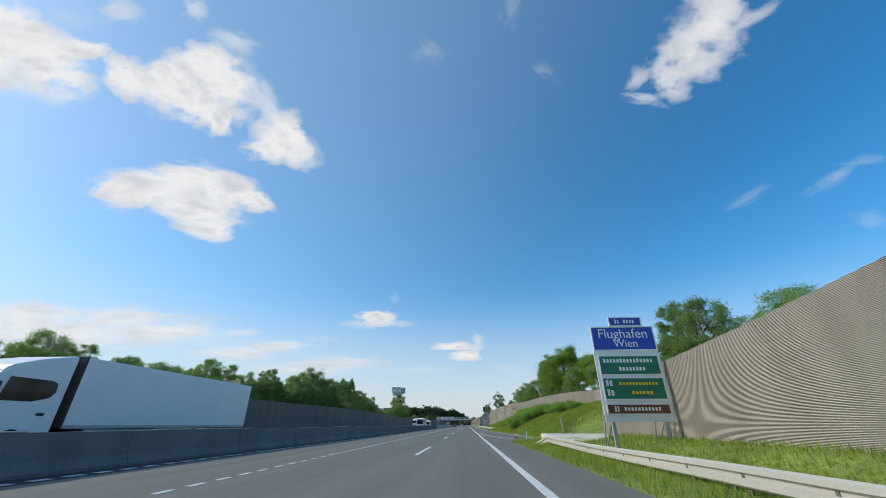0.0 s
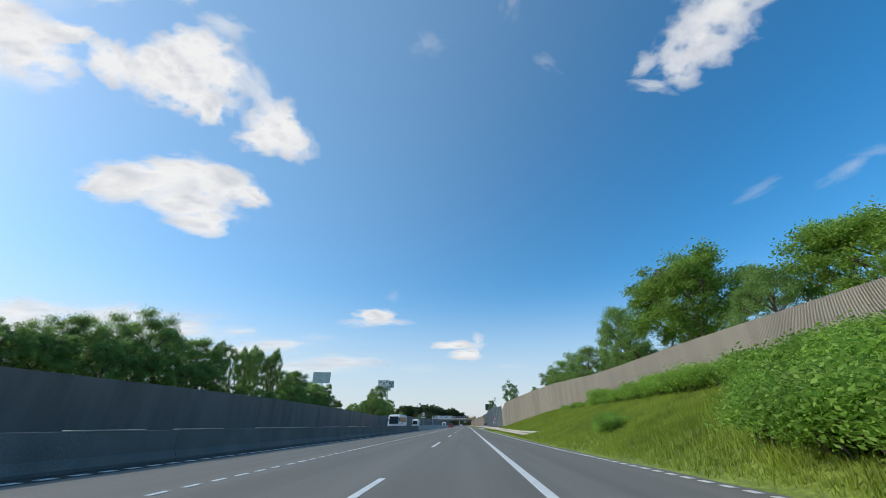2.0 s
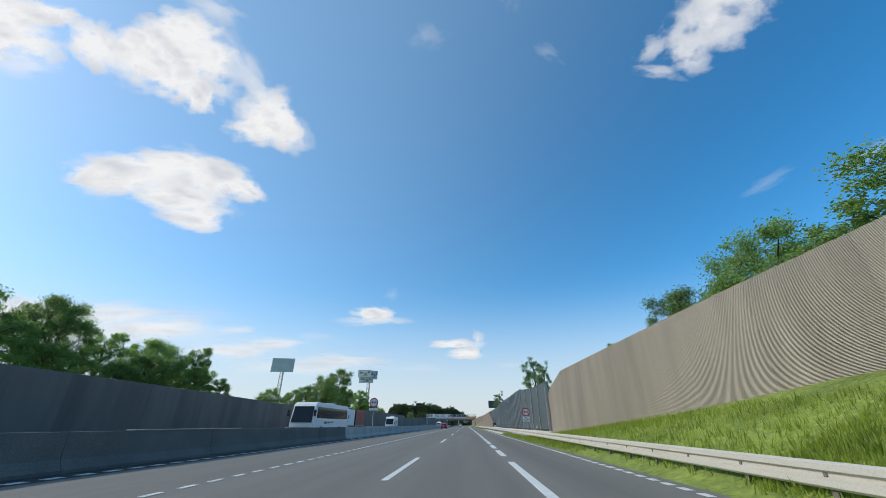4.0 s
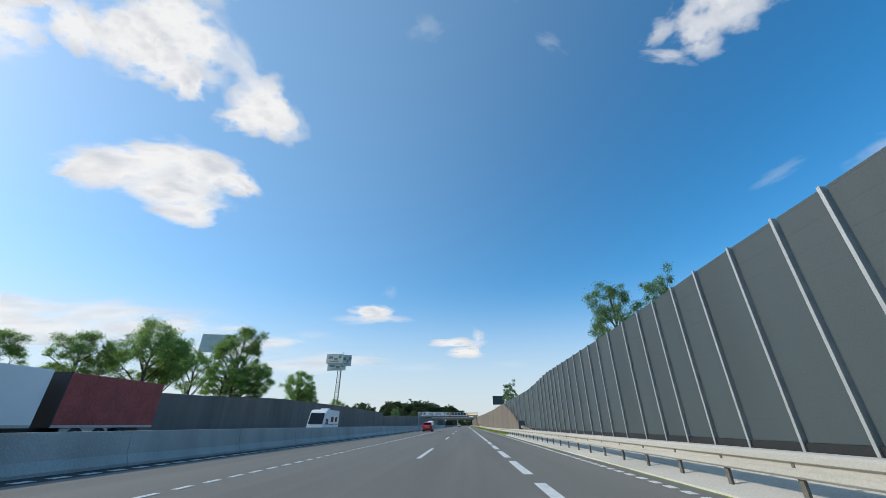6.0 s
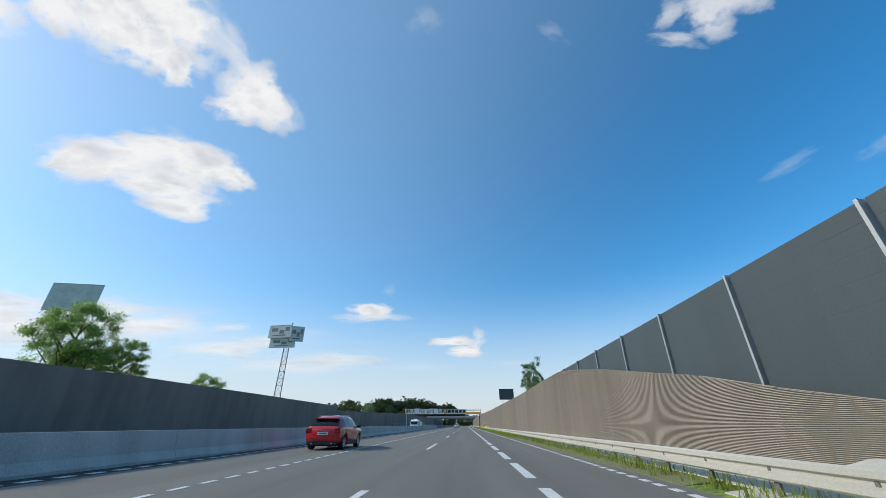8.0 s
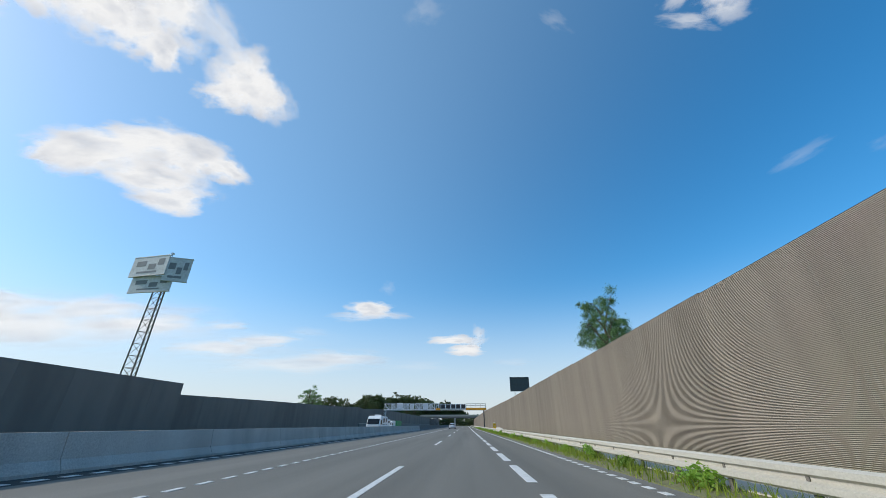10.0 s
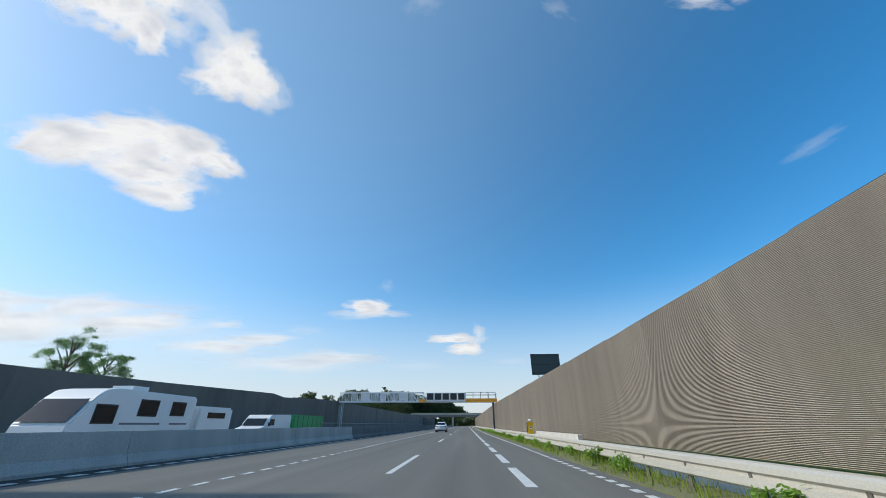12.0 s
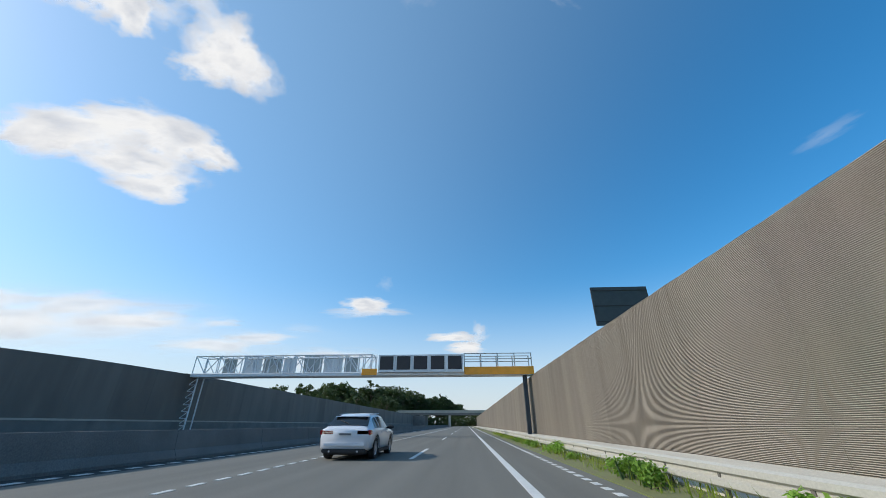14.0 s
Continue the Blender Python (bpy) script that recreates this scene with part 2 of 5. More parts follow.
def curved_line(plan, y0, y1, width, dash, gap, label):
    """A dashed line that follows plan (pairs y, x)."""
    bm = bmesh.new()
    y = y0
    while y < y1:
        e = y + dash
        xa, xb = lerp(plan, y), lerp(plan, e)
        low = [bm.verts.new(p) for p in ((xa - width / 2, y, 0), (xa + width / 2, y, 0), (xb + width / 2, e, 0), (xb - width / 2, e, 0))]
        top = [bm.verts.new((v.co.x, v.co.y, 0.006)) for v in low]
        bm.faces.new(top)
        for i in range(4):
            bm.faces.new((low[i], low[(i + 1) % 4], top[(i + 1) % 4], top[i]))
        y = e + gap
    tagged(part("road_marking", bm, ROAD_PAINT), label, "road marking", kind="structure")


line(-9.58, -60, 765, 0.22, 0.43, 0.36, "white block edge line along the median barrier")
line(-5.62, -60, 765, 0.13, 0.5, 0.41, "white line of short dashes between two lanes")
LANE = [(-60, -2.12), (15, -2.12), (36, -2.03), (150, -1.8), (195, -1.83), (230, -2.03), (290, -1.96), (345, -2.06)]
curved_line(LANE, -60.25, 209, 0.16, 6.2, 13.09, "white long-dashed lane line")
curved_line(LANE, 209.8, 765, 0.16, 6.2, 12.6, "white long-dashed lane line")
line(1.44, -60, 118, 0.2, label="solid white line along the shoulder")
MERGE = [(118, 1.44), (150, 1.52), (195, 1.52), (282, 1.36), (345, 1.22), (366, 1.18)]
curved_line(MERGE, 120.53, 362, 0.24, 3.6, 1.53, "white dashed line of the merging lane")
line(1.2, 366, 765, 0.2, label="solid white line along the shoulder")
curved_line([(y, x - 0.4) for y, x in EDGE], 38, 765, 0.16, 0.36, 0.31, "white block edge line along the verge")
curved_line([(34, 4.5), (38.8, 3.4), (44, 2.6), (49, 2.2), (54.3, 1.85), (58, 1.66)], 35, 57, 0.17, 0.55, 0.3, "white block line of the joining lane")

# ---------------------------------------------------------------- barriers and walls
BARRIER = [(-0.30, 0), (-0.30, 0.08), (-0.16, 0.32), (-0.10, 0.95), (0.10, 0.95), (0.16, 0.32), (0.30, 0.08), (0.30, 0)]
median = thing("median_barrier", -10.55, 0, 0, label="concrete median barrier with stepped profile", category="barrier", kind="structure")
for i in range(110):
    if i == 0:
        bm = bmesh.new()
        sweep(bm, BARRIER, [(0, 0.01, 0), (0, 5.99, 0)])
        seg = part("barrier_segment", bm, CONCRETE, median)
        seg.location = (0, -60, 0)
        # darker copy of the segment for the first and last stretches
        dark_seg = seg.data.copy()
        dark_seg.materials[0] = DARK_CONCRETE
        seg.data = dark_seg
        seg_data = bpy.data.meshes["barrier_segment"]
    else:
        o = new("barrier_segment", seg_data)
        o.parent = median
        o.location = (0, -60 + 6 * i, 0)
        if i < 33 or i > 67:
            o.data = dark_seg

RIB = 0.0362
rib_cache = {}
# pale strips added for the sunlit stretches of the median barrier's top
for y, e in ((6, 9), (13, 19), (25, 28), (31.5, 34.5), (38.2, 41.0), (45.6, 52.5), (56, 58.8), (62, 64.5), (66, 68.7), (71.6, 78), (81, 84), (87.5, 90.2), (92.2, 95.7), (98, 104.8), (109, 112), (116, 122), (127, 130)):
    bm = boxed(-0.13, 0.13, y, e, 0.952, 0.985)
    bmesh.ops.bevel(bm, geom=bm.edges[:], offset=0.01, segments=1, affect="EDGES")
    part("capping", bm, PALE_CONCRETE, median, "pale strip standing in for sunlight on the barrier top")


def rib_panel(length, ribs, pitch=RIB, depth=0.05, drop=0.031, thick=0.2):
    """A panel of louvred horizontal ribs, the slots cut down into it; its face looks to -x, it runs along y from 0."""
    key = (round(length, 2), ribs, pitch)
    if key not in rib_cache:
        prof = []
        for k in range(ribs):
            z = k * pitch
            prof += [(0, z), (0, z + pitch * 0.41), (depth, z + pitch * 0.41 - drop), (depth, z + pitch - drop)]
        prof += [(0, ribs * pitch), (thick, ribs * pitch), (thick, -drop), (depth, -drop)]
        n = len(prof)
        verts = [(x, y, z) for y in (0.004, length - 0.004) for x, z in prof]
        faces = [(i + n, (i + 1) % n + n, (i + 1) % n, i) for i in range(n)]
        faces += [tuple(range(n)), tuple(range(2 * n - 1, n - 1, -1))]
        me = bpy.data.meshes.new("panel")
        me.from_pydata(verts, [], faces)
        rib_cache[key] = me
    return rib_cache[key]


def ribbed_wall(name, plan, y0, y1, foot, top, mat, label, step=4.0, pitch=RIB):
    """A noise wall of ribbed panels that follows plan (pairs y, x) with the given foot and top heights (pairs y, z)."""
    wall = thing(name, 0, 0, 0, label=label, category="noise wall", kind="structure")
    y = y0
    while y < y1 - 0.01:
        e = min(y + step, y1)
        xa, xb = lerp(plan, y), lerp(plan, e)
        length = math.hypot(e - y, xb - xa)
        za = lerp(foot, (y + e) / 2)
        ta, tb = lerp(top, y + 0.02) - za, lerp(top, e - 0.02) - za
        ribs = max(2, math.ceil(max(ta, tb) / pitch))
        me = rib_panel(length, ribs, pitch)
        if abs(ta - tb) > 0.02:
            cut = bmesh.new()
            cut.from_mesh(me)
            n = Vector((0, -(tb - ta), length))
            bmesh.ops.bisect_plane(cut, geom=cut.verts[:] + cut.edges[:] + cut.faces[:], plane_co=(0, 0, ta), plane_no=n, clear_outer=True)
            me = mesh_of("panel", cut, None)
        if not me.materials:
            me.materials.append(mat)
        elif me.materials[0] != mat:
            me = me.copy()
            me.materials[0] = mat
        p = new("panel", me)
        p.parent = wall
        p.matrix_basis = pose(xa, y, za, 0, 0, math.degrees(math.atan2(-(xb - xa), e - y)))
        y = e
    return wall


ribbed_wall("wall_first", [(-60, 7.75), (22.9, 7.75)], -58, 22.9, [(-60, 0.15)], [(-60, 4.52), (-10, 4.3), (6.4, 3.93), (11.7, 3.5), (20.2, 3.13), (22.9, 2.76)], RIBBED_PALE, "pale brown ribbed noise wall beside the grass verge", pitch=0.03)
ribbed_wall("wall_bank", [(22, 13.6), (95, 13.5), (107, 12.3), (128, 9.6), (139, 8.3), (152, 7.9)], 22, 152, [(22, 1.0), (32.4, 1.6), (36, 2.8), (105, 2.8), (139, 0.4), (158, 0.2)], [(22, 3.3), (38, 4.25), (52, 5.0), (63.5, 5.4), (76, 5.7), (89, 5.8), (98, 6.1), (107, 6.35), (120, 6.1), (139, 5.4), (140, 5.3), (148, 1.6), (152, 0.5)], RIBBED_PALE, "brown ribbed noise wall on top of the embankment")
ribbed_wall("wall_low", [(200, 7.55), (300, 7.5)], 203, 248, [(140, 0.3)], [(203, 0.55), (210.8, 0.95), (215.3, 1.45), (218.2, 2.0), (220.4, 2.5), (225, 3.2), (230, 4.0), (238, 4.95), (248, 4.95)], RIBBED, "brown ribbed noise wall rising along the verge", step=3.0)
ribbed_wall("wall_long", [(248, 7.55), (262, 7.9), (318, 7.85), (364, 6.95), (700, 6.95)], 248, 640, [(240, 0.3)], [(240, 4.95), (262, 5.05), (285, 5.1), (320, 5.27), (333, 5.2), (357, 5.26), (369, 5.3), (377, 5.47), (400, 5.75), (700, 5.75)], RIBBED, "long brown ribbed noise wall along the verge")
ribbed_wall("wall_left", [(-60, -31), (700, -31)], -56, 640, [(-60, 0)], [(-60, 4.2), (45, 4.35), (64, 4.5), (90, 4.75), (112, 4.9), (140, 4.7), (190, 3.95), (200, 4.2), (218, 5.0), (240, 5.2), (300, 5.15), (300.01, 4.05), (320, 4.5), (349, 5.0), (374, 5.7), (376, 5.3), (393, 6.0), (405, 6.2), (640, 6.1)], SHADE_WALL, "brown noise wall across the motorway, its shade deepened in the colour", step=4)
# dark face and pale top strip: shade and lit edge by colour
plinth = tagged(part("plinth", boxed(-30.94, -30.6, 372, 640, 0, 1.4), DARK_CONCRETE), "concrete plinth along the noise wall, its shade and sunlit top edge put into the colours", "plinth", kind="structure")
part("coping", boxed(-30.94, -30.55, 372, 640, 1.4, 1.54), PALE_CONCRETE, plinth, "pale strip standing in for the plinth's sunlit top edge")

grey = thing("wall_grey", 0, 0, 0, label="grey metal noise wall with pale steel posts", category="noise wall", kind="structure")
GREY_TOP = [(140, 4.95), (149, 5.1), (152, 5.15), (156.5, 5.4), (161, 5.8), (167, 5.85), (176, 5.72), (194, 5.72), (199, 5.45), (206, 5.15), (250, 5.15)]


def cassette(length, za, zb):
    """A flat metal panel with fine horizontal joints; the top follows a slope."""
    bm = bmesh.new()
    prof, z = [], 0.75
    while z < max(za, zb):
        prof += [(0.0, z), (0.0, z + 0.497), (0.003, z + 0.4975), (0.003, z + 0.4995)]
        z += 0.5
    prof += [(0.0, z), (0.12, z), (0.12, 0.75)]
    ends = [[bm.verts.new((x, y, q)) for x, q in prof] for y in (0.09, length - 0.09)]
    n = len(prof)
    for i in range(n):
        j = (i + 1) % n
        bm.faces.new((ends[1][i], ends[1][j], ends[0][j], ends[0][i]))
    bm.faces.new(ends[0])
    bm.faces.new(ends[1][::-1])
    bmesh.ops.bisect_plane(bm, geom=bm.verts[:] + bm.edges[:] + bm.faces[:], plane_co=(0, 0, za), plane_no=(0, za - zb, length), clear_outer=True)
    return bm


POSTS = [143, 147.4, 151.8, 156.6, 161.5, 163.0, 164.4, 166.1, 167.9, 169.45, 171.0, 172.55, 174.3, 176.4, 178.3, 180.05, 181.85, 183.65, 185.5, 187.2, 188.85, 190.45, 191.9, 193.45, 195.3, 197.05, 199.15, 202.8, 206.1, 210, 214.5, 218.6, 222.8, 226.8, 230.8, 234.8, 238.8, 242.6, 246.5]
# black strip added in place of the dark gap under the wall
part("sill", boxed(7.93, 8.05, 143, 246.5, 0.4, 0.74), BLACK_GAP, grey, "dark strip standing in for the gap under the wall")
for y, e in zip(POSTS, POSTS[1:]):
    step = e - y
    za, zb = lerp(GREY_TOP, y), lerp(GREY_TOP, y + step)
    p = part("panel", cassette(step, za, zb), GREY_WALL, grey)
    p.location = (7.97, y, 0)
    bm = bmesh.new()
    block(bm, 7.87, 7.91, y - 0.04, y + 0.04, 0.2, za + 0.03)
    block(bm, 7.91, 8.07, y - 0.015, y + 0.015, 0.2, za + 0.03)
    block(bm, 8.07, 8.11, y - 0.04, y + 0.04, 0.2, za + 0.03)
    part("post", bm, STEEL, grey)


def guard_rail(plan, y0, y1, z, label, flare, drop):
    """A beam on posts along plan (pairs y, x); z is the height of its lower edge (pairs y, z), flare is how far its start swings out, drop how far its far end dips."""
    rail = thing("guard_rail", 0, 0, 0, label=label, category="guard rail")
    prof = [(-0.03, 0.0), (-0.075, 0.035), (-0.075, 0.115), (-0.005, 0.15), (-0.005, 0.20), (-0.075, 0.235), (-0.075, 0.315), (-0.03, 0.35),
            (-0.02, 0.345), (-0.06, 0.31), (-0.06, 0.24), (0.01, 0.205), (0.01, 0.145), (-0.06, 0.11), (-0.06, 0.04), (-0.02, 0.005)]
    n = int((y1 - y0) / 4)
    st = [(lerp(plan, y0 + 4 * i), y0 + 4 * i, lerp(z, y0 + 4 * i)) for i in range(n)] + [(lerp(plan, y1), y1, lerp(z, y1))]
    if flare:
        st = [(st[0][0] + flare, y0 - 6, st[0][2] - 0.02), (st[0][0] + flare * 0.4, y0 - 3, st[0][2])] + st
    if drop:
        st += [(st[-1][0] - 0.35, y1 + 1.6, st[-1][2] - drop)]
    bm = bmesh.new()
    sweep(bm, prof, st)
    part("beam", bm, RAIL, rail)
    pb = boxed(0.02, 0.07, -0.05, 0.05, -0.6, 0.33)
    block(pb, -0.02, 0.02, -0.03, 0.03, 0.1, 0.25)
    me = mesh_of("post", pb, POST_STEEL)
    y = y0 + 1.0
    while y < y1:
        o = new("post", me)
        o.parent = rail
        o.location = (lerp(plan, y), y, lerp(z, y))
        y += 1.75 if y < 420 else 5.25
    return rail


guard_rail([(-60, 4.7)], -60, 24, [(-60, 0.15), (9, 0.16), (13, 0.12), (16, 0.12), (24, 0.2)], "galvanised guard rail on the grassy verge", 0, 0.4)
guard_rail([(92, 5.05), (215, 5.0), (335, 4.05), (640, 3.85)], 90, 640, [(90, 0.28), (120, 0.33), (150, 0.38), (198, 0.38), (214, 0.29), (300, 0.29), (345, 0.25), (375, 0.22)], "galvanised guard rail along the shoulder", 1.6, 0)

# ---------------------------------------------------------------- more materials
GLASS = material("tinted_glass", (0.012, 0.015, 0.018), 0.09, vary=0.1, scale=2, bump=0, spec=0.35)
TYRE = material("rubber", (0.02, 0.02, 0.02), 0.85, vary=0.2, scale=6, fine=60)
ALLOY = material("alloy", (0.5, 0.5, 0.52), 0.35, metal=0.8, vary=0.1, bump=0)
BLACK_TRIM = material("black_plastic", (0.025, 0.025, 0.027), 0.6, vary=0.15, scale=5)
RED_PAINT = material("red_car_paint", (0.55, 0.014, 0.022), 0.3, vary=0.06, scale=1, bump=0, coat=0.8)
WHITE_PAINT = material("white_car_paint", (0.72, 0.74, 0.78), 0.3, vary=0.04, scale=1, bump=0, coat=0.8)
TRUCK_WHITE = material("white_panel", (0.78, 0.78, 0.77), 0.5, vary=0.06, scale=0.6, bump=0)
GREEN_TARP = material("green_tarpaulin", (0.03, 0.33, 0.10), 0.55, vary=0.15, scale=1.2, fine=8)
CURTAIN_RED = material("red_tarpaulin", (0.30, 0.05, 0.045), 0.6, vary=0.4, scale=1.5, fine=8)
LAMP_RED = material("tail_lamp", (0.35, 0.01, 0.012), 0.2, vary=0.1, bump=0, coat=0.6)
LAMP_CLEAR = material("head_lamp", (0.65, 0.66, 0.68), 0.15, vary=0.1, bump=0, coat=0.6)
PLATE = material("plate_white", (0.75, 0.75, 0.74), 0.5, vary=0.05, bump=0)
FADED_PRINT = material("faded_print", (0.15, 0.18, 0.21), 0.7, vary=0.2, scale=1.0, bump=0)
GREY_BAR = material("grey_print", (0.16, 0.16, 0.17), 0.6, vary=0.1, bump=0)
SIGN_BLUE = material("sign_blue", (0.012, 0.055, 0.42), 0.35, vary=0.08, scale=1.5, bump=0)
SIGN_GREEN = material("sign_green", (0.008, 0.16, 0.095), 0.35, vary=0.08, scale=1.5, bump=0)
SIGN_BROWN = material("sign_brown", (0.16, 0.05, 0.02), 0.4, vary=0.1, scale=1.5, bump=0)
SIGN_WHITE = material("sign_white", (0.75, 0.76, 0.76), 0.4, vary=0.06, scale=1.5, bump=0)
SIGN_RED = material("sign_red", (0.5, 0.015, 0.03), 0.4, vary=0.06, bump=0)
SIGN_BACK = material("sign_back_dark", (0.05, 0.065, 0.08), 0.7, vary=0.2, scale=1.5)
YELLOW = material("yellow_panel", (0.78, 0.50, 0.01), 0.5, vary=0.08, scale=3, bump=0)
ORANGE = material("orange_panel", (0.90, 0.36, 0.03), 0.5, vary=0.08, scale=2, bump=0)
SCREEN = material("dark_display", (0.03, 0.025, 0.028), 0.4, vary=0.2, scale=2)
BILLBOARD = material("weathered_sheet", (0.45, 0.50, 0.54), 0.6, vary=0.25, scale=0.5, fine=3, bump=0)


def lettering(name, text, size, mat, parent, at, label=""):
    """Raised letters that face -y."""
    cu = bpy.data.curves.new(name, "FONT")
    cu.body, cu.size, cu.extrude, cu.align_x, cu.align_y = text, size, 0.004, "CENTER", "CENTER"
    tmp = bpy.data.objects.new(name, cu)
    scene.collection.objects.link(tmp)
    me = bpy.data.meshes.new_from_object(tmp.evaluated_get(bpy.context.evaluated_depsgraph_get()))
    bpy.data.objects.remove(tmp)
    me.materials.append(mat)
    ob = new(name, me)
    ob.parent = parent
    ob.matrix_basis = pose(*at, 90, 0, 0)
    return tagged(ob, label)


# ---------------------------------------------------------------- trees and bushes
def leaf_mesh(rng, centres, per, size, name):
    verts, faces = [], []
    for c, r in centres:
        for _ in range(int(per * r * r)):
            p = Vector(c) + Vector((rng.gauss(0, 0.45), rng.gauss(0, 0.45), rng.gauss(0, 0.36))) * r
            n = Vector((rng.gauss(0, 1), rng.gauss(0, 1), rng.gauss(0, 1) + 0.6))
            n.normalize()
            a = n.orthogonal()
            a.normalize()
            b = n.cross(a)
            s = size * rng.uniform(0.6, 1.35)
            k = len(verts)
            verts += [p - a * s, p + b * s * 0.55, p + a * s, p - b * s * 0.55]
            faces.append((k, k + 1, k + 2, k + 3))
    me = bpy.data.meshes.new(name)
    me.from_pydata(verts, [], faces)
    return me


def tree(seed, height, spread, label, sparse=1.0, category="tree", leaf=None, leaves=11000, size=0.15, clumps=84):
    """A tapered trunk with forking limbs and an uneven crown of many leaf clumps, standing at the origin."""
    rng = random.Random(seed)
    root = thing("tree", 0, 0, 0, label=label, category=category)
    bm = bmesh.new()
    fork = height * rng.uniform(0.2, 0.28)
    lean = Vector((rng.uniform(-0.3, 0.3), rng.uniform(-0.3, 0.3), 0))
    mid = Vector((0, 0, fork)) + lean
    top = Vector((lean.x * 2, lean.y * 2, height * 0.82))
    tube(bm, (0, 0, -0.8), mid, height * 0.022, height * 0.017, 7)
    tube(bm, mid, top, height * 0.015, 0.03, 6)
    heart = Vector((lean.x, lean.y, height * 0.6))
    limbs = []
    for i in range(13):
        w, up = i * 2.4 + rng.uniform(-0.4, 0.4), -0.55 + 1.45 * i / 12
        flat = math.sqrt(max(1 - up * up, 0.05))
        far = rng.uniform(0.5, 0.8)
        end = heart + Vector((math.cos(w) * flat * spread * 1.15 * far, math.sin(w) * flat * spread * 1.15 * far, up * height * 0.36 * far))
        base = mid.lerp(top, min(max((i - 2) / 13, 0), 0.85))
        knee = base.lerp(end, 0.5) + Vector((0, 0, height * 0.02))
        tube(bm, base, knee, height * 0.009, height * 0.006, 5)
        tube(bm, knee, end, height * 0.006, 0.03, 5)
        limbs.append(end)
    centres = []
    for _ in range(clumps):
        d = Vector((rng.gauss(0, 1), rng.gauss(0, 1), rng.gauss(0.25, 1)))
        d.normalize()
        lump = 0.84 + 0.34 * noise.noise(d * 1.7 + Vector((seed, 0, 0)))
        reach = lump * rng.uniform(0.35, 1.0) ** 0.45
        c = heart + Vector((d.x * spread * 1.22 * reach, d.y * spread * 1.22 * reach, d.z * height * (0.37 if d.z > 0 else 0.33) * reach))
        near = min(limbs, key=lambda p: (p - c).length)
        tube(bm, near, c, 0.028, 0.008, 4)
        centres.append((c, spread * rng.uniform(0.12, 0.28)))
    part("trunk", bm, BARK, root)
    amount = sum(r * r for _, r in centres)
    me = leaf_mesh(rng, centres, leaves * sparse / amount, size, "crown")
    me.materials.append(leaf or LEAF)
    crown = new("crown", me)
    crown.parent = root
    return root


def bush(seed, height, spread, label):
    rng = random.Random(seed)
    root = thing("bush", 0, 0, 0, label=label, category="bush")
    bm = bmesh.new()
    centres = []
    for i in range(9):
        w, d = rng.uniform(0, 6.28), spread * rng.uniform(0.1, 0.8)
        end = Vector((math.cos(w) * d, math.sin(w) * d, height * rng.uniform(0.35, 0.85)))
        tube(bm, (0, 0, -0.4), end, 0.035, 0.01, 4)
        centres.append((end, spread * rng.uniform(0.3, 0.5)))
    part("stem", bm, BARK, root)
    me = leaf_mesh(rng, centres, 1900 / max(spread, 0.7), 0.041, "foliage")
    me.materials.append(SHRUB)
    ob = new("foliage", me)
    ob.parent = root
    return root


KINDS = [tree(11, 12, 3.4, "broad green roadside tree behind the noise wall", leaves=24000, size=0.088),
         tree(23, 12, 2.6, "slender green roadside tree behind the noise wall", leaves=18000, size=0.088),
         tree(37, 12, 4.0, "wide spreading green tree behind the noise wall", leaves=28000, size=0.09),
         tree(41, 12, 3.0, "loose airy tree with thin foliage behind the noise wall", sparse=0.55, leaves=24000, size=0.085, clumps=52),
         tree(53, 12, 3.6, "dark green tree in the woods on the horizon", leaf=FAR_LEAF, leaves=1500, size=0.34, clumps=60),
         tree(59, 12, 2.8, "dark green slim tree in the woods on the horizon", leaf=FAR_LEAF, leaves=1300, size=0.34, clumps=50),
         tree(67, 12, 2.7, "airy tree with sparse bluish green leaves behind the noise wall", sparse=0.55, leaf=COOL_LEAF, leaves=30000, size=0.072, clumps=60),
         tree(71, 12, 3.9, "large rounded bright green tree behind the noise wall", leaf=BRIGHT_LEAF, leaves=46000, size=0.092, clumps=150)]
used = set()


def plant(kind, x, y, top, wide=1.0, z=None, group="roadside trees"):
    """A tree of one of the kinds, whose top reaches the height top."""
    z = lie(x, y) if z is None else z
    s = (top - z) / 11.6
    rng = random.Random(int(x * 31 + y * 17))
    ob = KINDS[kind]
    m = pose(x, y, z, 0, 0, rng.uniform(0, 360)) @ Matrix.Diagonal((s * wide, s * wide, s, 1))
    if kind in used:
        k = ob.scale
        ob = copy_thing(ob, m @ Matrix.Diagonal((1 / k[0], 1 / k[1], 1 / k[2], 1)))
    else:
        ob.matrix_basis = m
        used.add(kind)
    return tagged(ob, group=group)


# left of the motorway: a belt of trees, thinning out further on
rng = random.Random(5)
for i in range(32):
    y = 26 + 4.3 * i
    top = lerp([(30, 8.4), (41, 10.2), (54, 10.2), (60, 9.6), (80, 10.6), (88, 12.8), (98, 14), (112, 15), (122, 15.8), (130, 12.8), (141, 11.4), (154, 10.8), (165, 9)], y) + rng.uniform(-1.6, 0.8)
    if not 103.5 < y < 127:
        plant(rng.choice((0, 1, 0, 3, 3, 2)), -38.5 + rng.uniform(-2.5, 1.5), y, top, rng.uniform(0.85, 1.15))
